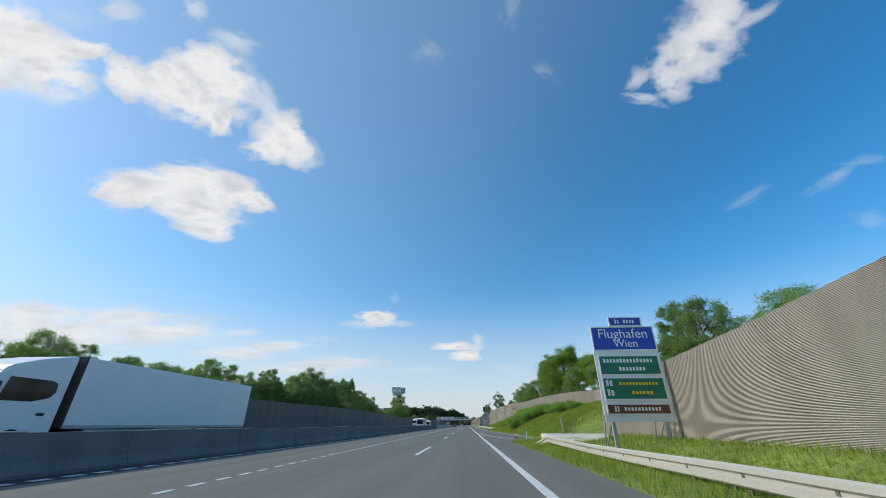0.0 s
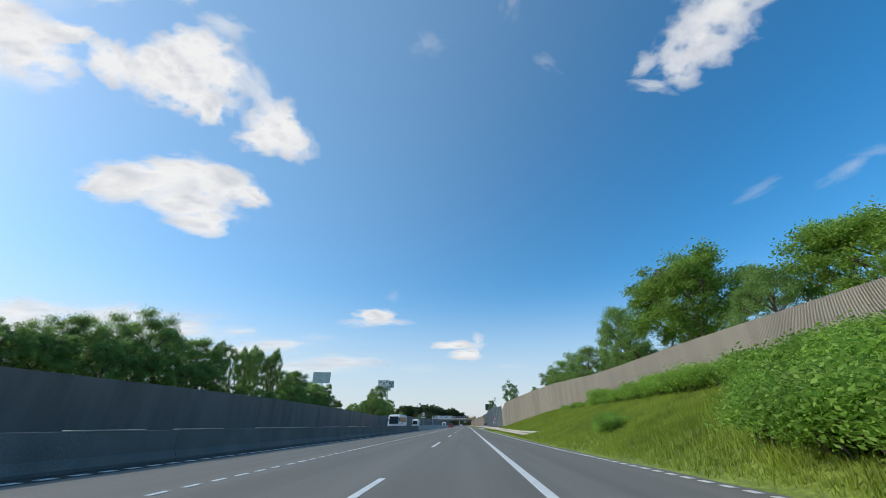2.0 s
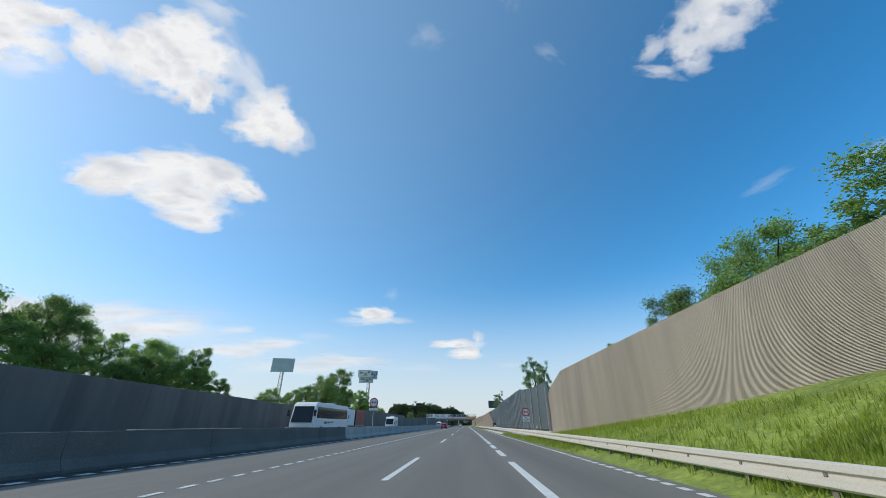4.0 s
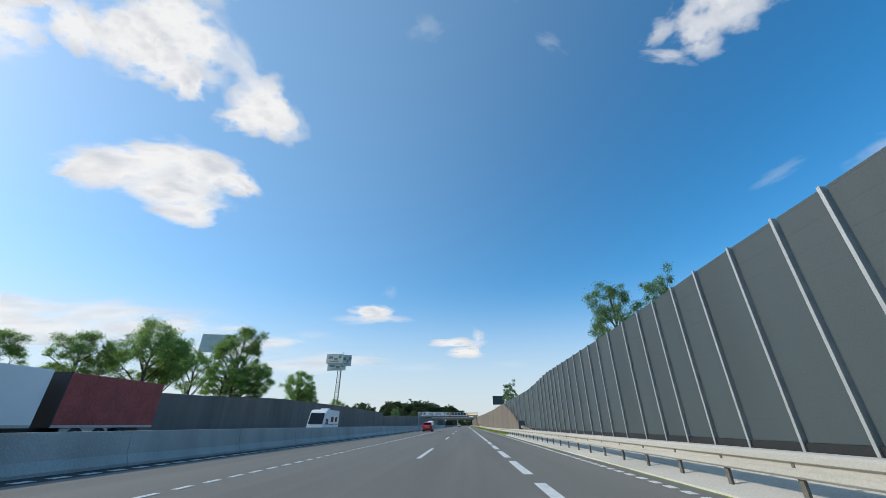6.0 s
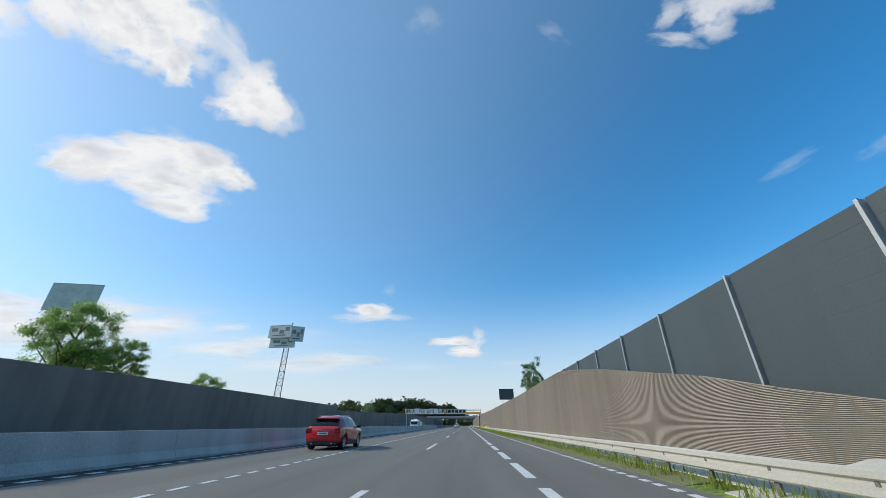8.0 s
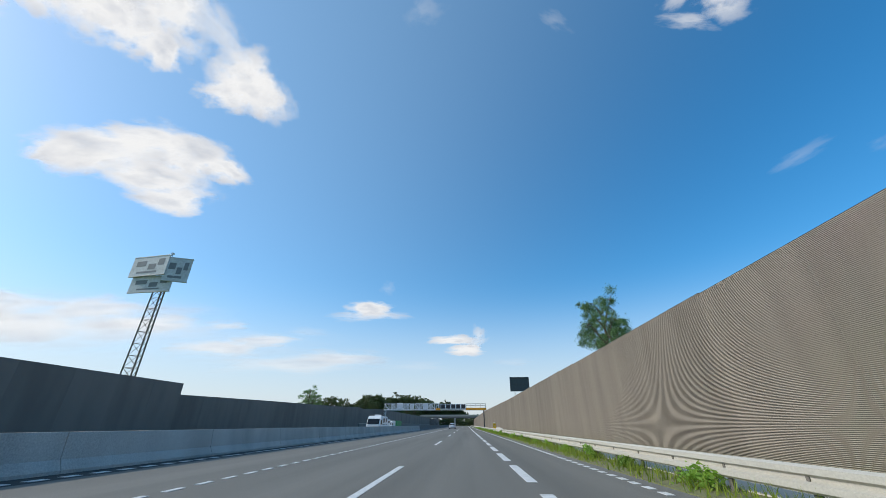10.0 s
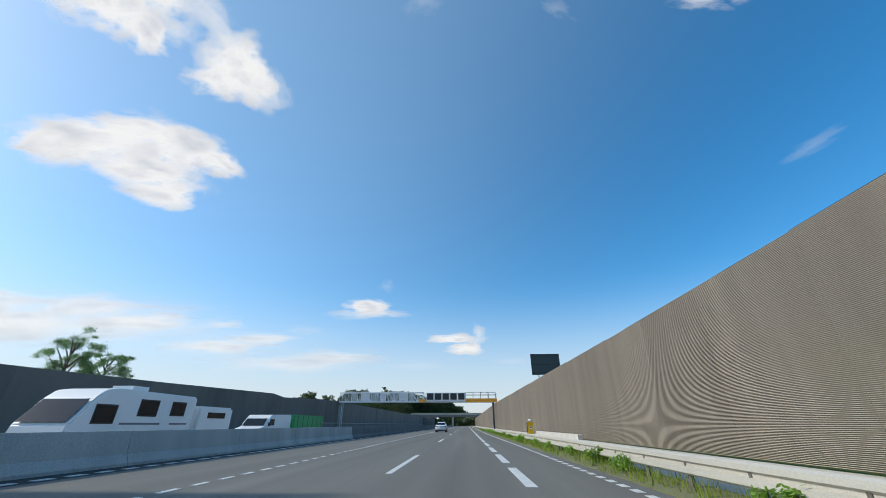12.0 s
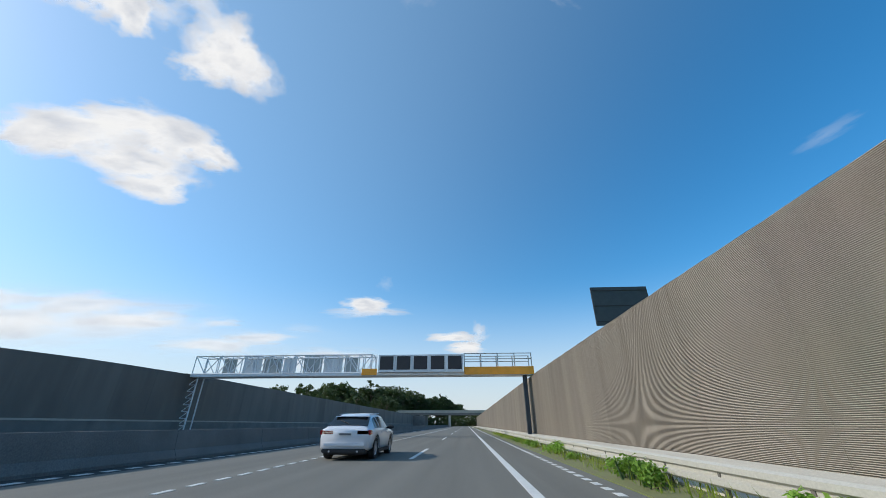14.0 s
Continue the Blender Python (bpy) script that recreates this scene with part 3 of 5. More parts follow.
for i in range(10):      # a stand of tall thin trees
    y = 105.5 + 2.0 * i
    plant(3, -37.4 + rng.uniform(-1.2, 0.8), y, 13.2 + 0.13 * (y - 105) + rng.uniform(-1.4, 0.6), rng.uniform(0.42, 0.6))
for i in range(34):
    y = 28 + 3.9 * i
    top = lerp([(20, 6.5), (56, 7.5), (80, 8.5), (98, 10), (105, 7.6), (124, 7.2), (132, 8.6), (147, 8), (165, 7)], y) + rng.uniform(-1.4, 0.8)
    plant(rng.choice((0, 1, 1) if y < 102 else (0, 1, 3)), -36.2 + rng.uniform(-1, 1), y, top, rng.uniform(1.2, 1.6))
for k, x, y, top, w in ((2, -35, 172, 7.2, 1.2), (0, -35, 181, 7.8, 1.2), (0, -35, 188, 9.2, 1.1), (2, -34.5, 194.3, 11.8, 1.0), (0, -35, 198, 10.8, 0.9), (3, -34.5, 202.4, 10.6, 0.85),
                       (0, -38, 216, 16.8, 0.9), (1, -37.2, 222, 11.6, 1.2), (1, -37.6, 212.6, 9.5, 1.7), (1, -36.6, 217.5, 9.0, 1.9), (0, -38, 240.8, 12.6, 1.0), (1, -37.4, 242, 8.6, 1.6), (1, -38, 247.5, 10.2, 1.2), (2, -34, 256, 7.2, 1.1), (6, -34, 342, 8.9, 1.1), (6, -34.4, 346.5, 8.2, 1.2)):
    plant(k, x, y, top, w)
# right of the motorway, behind the walls
for k, x, y, top, w in ((2, 23.5, 26, 10.2, 1.0), (0, 22.6, 35, 12.4, 1.0), (1, 20.5, 36.5, 9.0, 1.4), (1, 22.8, 40, 13.2, 1.05), (1, 23.4, 44.5, 9.0, 0.9), (0, 22.5, 56, 8.8, 1.2), (0, 22.5, 63.5, 11.3, 1.1), (7, 26.5, 75, 14.8, 1.0), (7, 23.6, 88.3, 18.0, 1.15), (0, 22, 78, 12, 1.0),
                       (0, 24, 92, 12.5, 1.0), (0, 23.3, 107, 17.8, 0.85), (1, 22, 102, 11.6, 1.6), (3, 24.5, 112, 16.5, 0.9), (0, 21.5, 117, 13.5, 1.35), (1, 20.5, 121, 11, 1.7), (2, 20, 126, 13, 1.1), (0, 19, 135, 12, 1.1), (1, 17, 146, 9.5, 1.1),
                       (6, 16.3, 195, 16.4, 0.9), (6, 16.4, 185.7, 13.6, 0.62), (6, 16.6, 304.6, 17.0, 0.85), (6, 16.0, 300, 13.0, 0.8)):
    plant(k, x, y, top, w)
# far woods along the horizon
for i in range(56):
    f = i / 55
    plant(4 + i % 2, -98 + 90 * f + rng.uniform(-5, 5), 600 + 240 * f + rng.uniform(-16, 16), lerp([(0, 23), (0.25, 28), (0.5, 31), (0.8, 29), (1, 24)], f) + rng.uniform(-5, 2), rng.uniform(1.1, 1.6), z=0, group="trees on the horizon")
for i in range(34):
    x = -210 + 9.2 * i + rng.uniform(-3, 3)
    y = 900 + rng.uniform(0, 160) if x > -40 else 600 + rng.uniform(0, 180)
    plant(rng.choice((4, 5)), x, y, rng.uniform(18, 31) if x < -10 else rng.uniform(13, 22), rng.uniform(1.0, 1.5), z=0, group="trees on the horizon")
for i in range(26):
    plant(rng.choice((4, 5)), -40 - rng.uniform(0, 20), 480 + 8 * i, rng.uniform(10, 16), rng.uniform(0.9, 1.3), group="trees on the horizon")
# undergrowth under the far trees
for i in range(34):
    plant(4 + i % 2, -75 + 4.2 * i + rng.uniform(-2, 2), 660 + rng.uniform(0, 50), rng.uniform(5.5, 9.5), rng.uniform(1.3, 1.9), z=-5, group="trees on the horizon")

BUSH = bush(3, 1.0, 1.0, "low leafy green shrub on the grassy embankment")
spots = [(11.3 + rng.uniform(0, 1.3), 58 + 2.2 * i, rng.uniform(0.6, 1.2)) for i in range(20)] + [(12.0 + rng.uniform(-0.7, 0.7), 44 + 1.75 * i, rng.uniform(0.6, 1.2)) for i in range(34)]
spots += [(12.1 + rng.uniform(-0.5, 0.4), 57.5 + 0.8 * i, rng.uniform(0.8, 1.25)) for i in range(42)]      # a row along the foot of the wall
spots += [(6.6 + rng.uniform(0, 0.9), 71.4 + 0.36 * i, rng.uniform(0.5, 0.75)) for i in range(7)]      # a few low ones by the road
spots += [(12.3, 87.2, 1.9), (12.5, 88.2, 2.0), (12.5, 89.4, 2.0)]
while len(spots) < 193:      # a thicket across the bank, slanting up to the wall
    x, f = rng.uniform(6.9, 12.4), rng.random()
    spots.append((x, 57.8 + f * (3.6 + (x - 6.6) * 1.2), rng.uniform(0.8, 1.3)))
for i, (x, y, s) in enumerate(spots):
    s *= 1 - 0.5 * smooth(76, 92, y)
    m = pose(x, y, lie(x, y) - 0.1, 0, 0, rng.uniform(0, 360)) @ Matrix.Diagonal((s * 1.2, s * 1.2, s, 1))
    if i == 0:
        BUSH.matrix_basis = m
        tagged(BUSH, group="shrubs on the embankment")
    else:
        k = BUSH.scale
        copy_thing(BUSH, m @ Matrix.Diagonal((1 / k[0], 1 / k[1], 1 / k[2], 1)))

WEED = bush(9, 0.5, 0.34, "dark green weed growing under the guard rail")
WEED.children[1].data.materials[0] = COOL_LEAF
for i in range(46):
    y = 246 + 3.3 * i + rng.uniform(-1.2, 1.2)
    x = lerp([(245, 4.85), (300, 4.25), (335, 3.95), (375, 3.62), (400, 3.6)], y) + rng.uniform(-0.15, 0.08)
    s = rng.uniform(0.6, 1.15)
    m = pose(x, y, lie(x, y) - 0.05, 0, 0, rng.uniform(0, 360)) @ Matrix.Diagonal((s, s * 1.5, s, 1))
    if i == 0:
        WEED.matrix_basis = m
        tagged(WEED, group="weeds under the rail")
    else:
        k = WEED.scale
        copy_thing(WEED, m @ Matrix.Diagonal((1 / k[0], 1 / k[1], 1 / k[2], 1)))


def grass_blades():
    """Tufts of long grass over the verges and the embankment."""
    rng = np.random.default_rng(4)
    verts, faces = [], []

    def sow(n, x0, x1, y0, y1, tall):
        for _ in range(n):
            x, y = rng.uniform(x0, x1), rng.uniform(y0, y1)
            if x < lerp(EDGE, y) + 0.12:
                continue
            z = lie(x, y)
            for _ in range(3):
                w, h = rng.uniform(0, 6.28), tall * rng.uniform(0.5, 1.3)
                dx, dy = math.cos(w), math.sin(w)
                b = 0.008 + 0.012 * rng.random()
                px, py = x + rng.normal(0, 0.08), y + rng.normal(0, 0.08)
                lx, ly = rng.normal(0, 0.3) * h, rng.normal(0, 0.3) * h
                k = len(verts)
                verts.extend(((px - dx * b, py - dy * b, z - 0.04), (px + dx * b, py + dy * b, z - 0.04), (px + lx, py + ly, z + h)))
                faces.append((k, k + 1, k + 2))

    sow(9000, 3.3, 7.7, -8, 32, 0.16)
    sow(2000, 6.8, 13.0, 32.6, 36, 0.2)
    sow(40000, 5.1, 13.3, 36, 70, 0.17)
    sow(46000, 4.9, 13.3, 66, 112, 0.15)
    sow(5000, 5.0, 9.5, 108, 140, 0.2)
    sow(900, 4.55, 5.1, 122, 157, 0.26)
    sow(800, 4.6, 5.2, 205, 245, 0.3)
    sow(2900, 3.45, 4.35, 300, 420, 0.28)
    sow(1500, 4.0, 4.7, 245, 300, 0.3)
    me = bpy.data.meshes.new("grass")
    me.from_pydata(verts, [], faces)
    me.materials.append(BLADES)
    tagged(new("grass", me), "long bright green grass on the verge and embankment", "grass", kind="stuff")


grass_blades()

# ---------------------------------------------------------------- signs
def direction_sign():
    s = thing("direction_sign", 6.34, 14.9, 0.12, label="tall roadside sign with blue, green and brown panels on steel posts", category="road sign")
    for x in (-0.95, 0.95):
        bm = bmesh.new()
        block(bm, x - 0.06, x + 0.06, 0.06, 0.18, -0.3, 4.5)
        tube(bm, (x, 0.15, 3.2), (x, 1.5, -0.1), 0.035)
        tube(bm, (x, 0.15, 1.2), (x, 1.1, 0.3), 0.03)
        part("post", bm, STEEL, s)
    part("backing", boxed(-1.24, 1.24, 0.0, 0.05, 1.1, 3.62), WHITE_STEEL, s)

    def panel(name, x0, x1, z0, z1, mat, label):
        p = part(name, boxed(x0, x1, -0.03, 0.03, z0, z1), mat, s, label)
        bm = bmesh.new()
        for a in ((x0 - 0.03, x1 + 0.03, z0 - 0.03, z0 + 0.01), (x0 - 0.03, x1 + 0.03, z1 - 0.01, z1 + 0.03), (x0 - 0.03, x0 + 0.01, z0 + 0.01, z1 - 0.01), (x1 - 0.01, x1 + 0.03, z0 + 0.01, z1 - 0.01)):
            block(bm, a[0], a[1], -0.04, 0.02, a[2], a[3])
        part("border", bm, SIGN_WHITE, p)
        return p

    def bars(p, rows, mat):
        for x0, x1, z, h in rows:
            n = max(1, round((x1 - x0) / 0.125))
            for i in range(n):
                a = x0 + (x1 - x0) * i / n
                low = 0.5 if (i * 7) % 5 else 0.62
                part("print", boxed(a, a + (x1 - x0) / n - 0.045, -0.036, -0.028, z - h * 0.5, z + h * low), mat, p)

    tab = panel("tab_panel", -0.42, 0.82, 4.62, 4.94, SIGN_BLUE, "small blue tab panel")
    bars(tab, ((-0.2, 0.0, 4.78, 0.16), (0.14, 0.6, 4.78, 0.14)), SIGN_WHITE)
    blue = panel("blue_panel", -1.2, 1.2, 3.66, 4.55, SIGN_BLUE, "blue panel with white lettering")
    lettering("lettering", "Flughafen", 0.52, SIGN_WHITE, blue, (0, -0.035, 4.28))
    lettering("lettering", "Wien", 0.42, SIGN_WHITE, blue, (0.05, -0.035, 3.9))
    g1 = panel("green_panel", -1.1, 1.14, 2.74, 3.42, SIGN_GREEN, "green panel with pale print")
    bars(g1, ((-0.95, 0.95, 3.24, 0.13), (-0.4, 0.62, 2.94, 0.13)), SIGN_WHITE)
    g2 = panel("green_panel", -1.1, 1.14, 1.86, 2.6, SIGN_GREEN, "green panel with yellow print")
    bars(g2, ((-1.0, -0.72, 2.42, 0.2), (-1.0, -0.72, 2.08, 0.2)), SIGN_WHITE)
    bars(g2, ((-0.5, 0.95, 2.4, 0.1), (-0.1, 0.7, 2.08, 0.1)), YELLOW)
    br = panel("brown_panel", -1.1, 1.14, 1.36, 1.68, SIGN_BROWN, "brown panel with white print")
    bars(br, ((-0.85, -0.65, 1.52, 0.18), (-0.5, 0.85, 1.52, 0.11)), SIGN_WHITE)


direction_sign()


def disc(bm, r, y0, y1, z, n=28):
    rim = []
    for y in (y0, y1):
        rim.append([bm.verts.new((r * math.cos(2 * math.pi * i / n), y, z + r * math.sin(2 * math.pi * i / n))) for i in range(n)])
    for i in range(n):
        j = (i + 1) % n
        bm.faces.new((rim[0][i], rim[0][j], rim[1][j], rim[1][i]))
    bm.faces.new(rim[0][::-1])
    bm.faces.new(rim[1])


def overtaking_sign(x, y, z, r, post_z, label, tag=True):
    s = thing("road_sign", x, y, z, label=label, category="road sign")
    bm = bmesh.new()
    disc(bm, r, 0.0, 0.03, 0)
    part("rim", bm, SIGN_RED, s, "red ring")
    bm = bmesh.new()
    disc(bm, r * 0.78, -0.012, 0.0, 0)
    face = part("face", bm, SIGN_WHITE, s)
    k = r / 0.4
    bm = bmesh.new()
    block(bm, -0.22 * k, -0.03 * k, -0.02, -0.012, -0.04 * k, 0.10 * k)
    block(bm, -0.2 * k, -0.05 * k, -0.02, -0.012, -0.08 * k, -0.045 * k)
    part("lorry_symbol", bm, SIGN_RED, face)
    bm = bmesh.new()
    block(bm, 0.04 * k, 0.24 * k, -0.02, -0.012, -0.05 * k, 0.02 * k)
    block(bm, 0.08 * k, 0.2 * k, -0.02, -0.012, 0.025 * k, 0.075 * k)
    part("car_symbol", bm, BLACK_TRIM, face)
    if tag:
        for z0, z1, rows in ((-r - 0.36, -r - 0.04, ((-0.1, 0.12, -0.12, 0.08), (-0.24, -0.05, -0.26, 0.07), (0.02, 0.26, -0.26, 0.1))), (-r - 0.62, -r - 0.38, ((-0.26, 0.22, -0.12, 0.09),))):
            p = part("tag_plate", boxed(-0.4, 0.4, 0.0, 0.025, z0, z1), SIGN_WHITE, s, "white tag plate")
            for a, b, dz, h in rows:
                part("print", boxed(a, b, -0.008, 0.0, z1 + dz - h / 2, z1 + dz + h / 2), GREY_BAR, p)
        for dx in (-0.22, 0.22):
            bm = bmesh.new()
            tube(bm, (dx * 1.2, 0.06, -r - 0.3), (dx * 2.6, 0.06, post_z - z - 0.1), 0.03)
            part("leg", bm, STEEL, s)
    else:
        bm = bmesh.new()
        tube(bm, (0, 0.06, r * 0.5), (0, 0.06, post_z - z), 0.035)
        part("post", bm, STEEL, s)
        part("tag_plate", boxed(-0.5, 0.5, 0.0, 0.025, -r - 0.32, -r - 0.06), SIGN_WHITE, s, "white tag plate")


overtaking_sign(6.85, 150.1, 2.45, 0.44, 0.35, "round no-overtaking sign with white tag plates on two legs")
overtaking_sign(-10.5, 147.9, 3.39, 0.5, 0.9, "round no-overtaking sign on a post over the median barrier", tag=False)


def guide_post(x, y, label, mat, bands=None, h=0.9, lean=0.0):
    p = thing("guide_post", x, y, lie(x, y), label=label, category="guide post")
    p.matrix_basis = pose(x, y, lie(x, y), 0, lean, 0)
    part("shaft", boxed(-0.042, 0.042, -0.035, 0.035, -0.2, h), mat, p)
    for z0, z1, m in bands or ():
        part("band", boxed(-0.047, 0.047, -0.04, 0.04, z0, z1), m, p)


guide_post(4.1, 34.1, "red and white striped marker post beside the shoulder", SIGN_WHITE, ((0.08, 0.3, SIGN_RED), (0.5, 0.72, SIGN_RED), (0.76, 0.88, BLACK_TRIM)))
guide_post(4.95, 34.0, "white plastic guide post with a black cap in the grass", SIGN_WHITE, ((0.72, 0.86, BLACK_TRIM),))
guide_post(7.42, 31.2, "leaning pale wooden stake behind the concrete kerb wall", PALE_CONCRETE, None, 1.4, -8)
guide_post(8.2, 31.6, "short pale stake behind the concrete kerb wall", PALE_CONCRETE, None, 0.75)
mk = thing("marker_sign", 9.2, 56.9, lie(9.2, 56.9), label="small blue marker plate on a steel stake in the grass", category="road sign")
bm = bmesh.new()
tube(bm, (0, 0, -0.3), (0, 0, 1.3), 0.025)
part("stake", bm, STEEL, mk)
part("plate", boxed(-0.13, 0.13, -0.04, -0.02, 0.25, 0.38), SIGN_BLUE, mk, "blue plate")
part("upper_plate", boxed(-0.09, 0.09, -0.04, -0.02, 0.85, 1.2), BILLBOARD, mk, "faded white plate")

yb = thing("warning_panel", 6.4, 352.8, 0.1, label="yellow warning panel with a small lamp head beside the guard rail", category="road sign")
part("panel", boxed(-0.29, 0.29, -0.03, 0.03, 0.1, 1.28), YELLOW, yb)
part("label_plate", boxed(-0.16, 0.18, -0.04, -0.03, 0.66, 0.85), SIGN_WHITE, yb, "white sticker")
part("print", boxed(-0.1, 0.12, -0.046, -0.04, 0.71, 0.8), GREY_BAR, yb)
part("striped_edge", boxed(-0.34, -0.295, -0.035, 0.035, 0.1, 1.28), BLACK_TRIM, yb)
bm = bmesh.new()
tube(bm, (0, 0.06, -0.3), (0, 0.06, 1.42), 0.03)
part("post", bm, STEEL, yb)
bm = bmesh.new()
bmesh.ops.create_uvsphere(bm, u_segments=14, v_segments=8, radius=0.17)
for v in bm.verts:
    v.co = Vector((v.co.x * 1.2, v.co.y * 0.8, v.co.z * 0.6 + 1.44))
part("lamp_head", bm, WHITE_STEEL, yb)

cab = thing("cabinet", 7.45, 210.4, 0.4, label="dark grey metal cabinet with a white plate at the wall foot", category="cabinet")
bx = boxed(-0.45, 0.36, -0.2, 0.2, 0.0, 1.2)
bmesh.ops.bevel(bx, geom=bx.edges[:], offset=0.02, segments=2, affect="EDGES")
part("body", bx, SIGN_BACK, cab)
part("door", boxed(-0.4, 0.31, -0.225, -0.2, 0.08, 1.13), SIGN_BACK, cab)
part("plate", boxed(-0.22, 0.26, -0.235, -0.225, 0.3, 0.62), SIGN_WHITE, cab, "white plate")
part("foot", boxed(-0.47, 0.38, -0.22, 0.22, -0.3, 0.0), PALE_CONCRETE, cab, "concrete foot")

# ---------------------------------------------------------------- concrete pieces on the verge
bm = bmesh.new()
bed = [(5.85, 32.4, 0.5), (13.0, 32.4, 0.5), (13.0, 25.0, 0.34), (8.2, 23.2, 0.3), (7.0, 23.1, 0.26), (6.2, 28.0, 0.3)]
low = [bm.verts.new((x, y, -0.2)) for x, y, z in bed]
top = [bm.verts.new(p) for p in bed]
bm.faces.new(top)
for i in range(6):
    bm.faces.new((low[i], low[(i + 1) % 6], top[(i + 1) % 6], top[i]))
bmesh.ops.recalc_face_normals(bm, faces=bm.faces)
tagged(part("gravel_bed", bm, LIME), "pale lime gravel bed at the foot of the embankment", "gravel bed", kind="structure")
bm = bmesh.new()
sweep(bm, [(0, -0.2), (0, 0.03), (0.9, 0.14), (2.7, 0.56), (3.2, 0.56), (3.2, -0.2)], [(5.2, 122, 0), (5.2, 153, 0), (4.95, 157, 0), (4.55, 160, 0), (4.55, 190, 0), (4.6, 212, 0), (4.6, 216, 0)])
tagged(part("concrete_apron", bm, APRON), "pale concrete apron behind the guard rail", "apron", kind="structure")
bm = bmesh.new()
sweep(bm, [(0.25, -0.2), (0.25, 0.1), (1.4, 0.16), (2.95, 0.31), (2.95, -0.2)], [(4.98, 216, 0), (4.75, 240, 0), (4.6, 262, 0), (4.45, 300, 0), (4.05, 335, 0), (3.95, 372, 0), (3.85, 640, 0)])
tagged(part("gravel_strip", bm, APRON), "pale dusty gravel strip between guard rail and noise wall", "gravel strip", kind="structure")
bm = bmesh.new()
sweep(bm, [(0.07, -0.2), (0.07, 0.0), (0.45, 0.055), (1.0, 0.085), (1.0, -0.2)], [(lerp(EDGE, y), y, 0) for y in (217, 250, 290, 335, 348, 362, 400, 640)])
tagged(part("soil_strip", bm, DRY_SOIL), "dry brown soil strip under the guard rail", "soil strip", kind="structure")
ret = thing("retaining_wall", 0, 0, 0, label="pale precast concrete retaining wall panels below the noise wall", category="retaining wall", kind="structure")
for i in range(4):
    y = 336.4 + 3.6 * i
    x = 6.55
    p = boxed(x, x + 0.3, y + 0.012, y + 3.588, -0.1, 0.6)
    bmesh.ops.bevel(p, geom=p.edges[:], offset=0.02, segments=1, affect="EDGES")
    part("concrete_panel", p, CONCRETE, ret)

# ---------------------------------------------------------------- gantry
def lattice(bm, x0, x1, y0, y1, z0, z1, n, r):
    """An open truss box along x."""
    for y in (y0, y1):
        for z in (z0, z1):
            tube(bm, (x0, y, z), (x1, y, z), r, sides=6)
        for i in range(n + 1):
            x = x0 + (x1 - x0) * i / n
            tube(bm, (x, y, z0), (x, y, z1), r * 0.7, sides=5)
            if i < n:
                xn = x0 + (x1 - x0) * (i + 1) / n
                a, b = (z0, z1) if i % 2 else (z1, z0)
                tube(bm, (x, y, a), (xn, y, b), r * 0.6, sides=5)
    for i in range(n + 1):
        x = x0 + (x1 - x0) * i / n
        for z in (z0, z1):
            tube(bm, (x, y0, z), (x, y1, z), r * 0.6, sides=5)


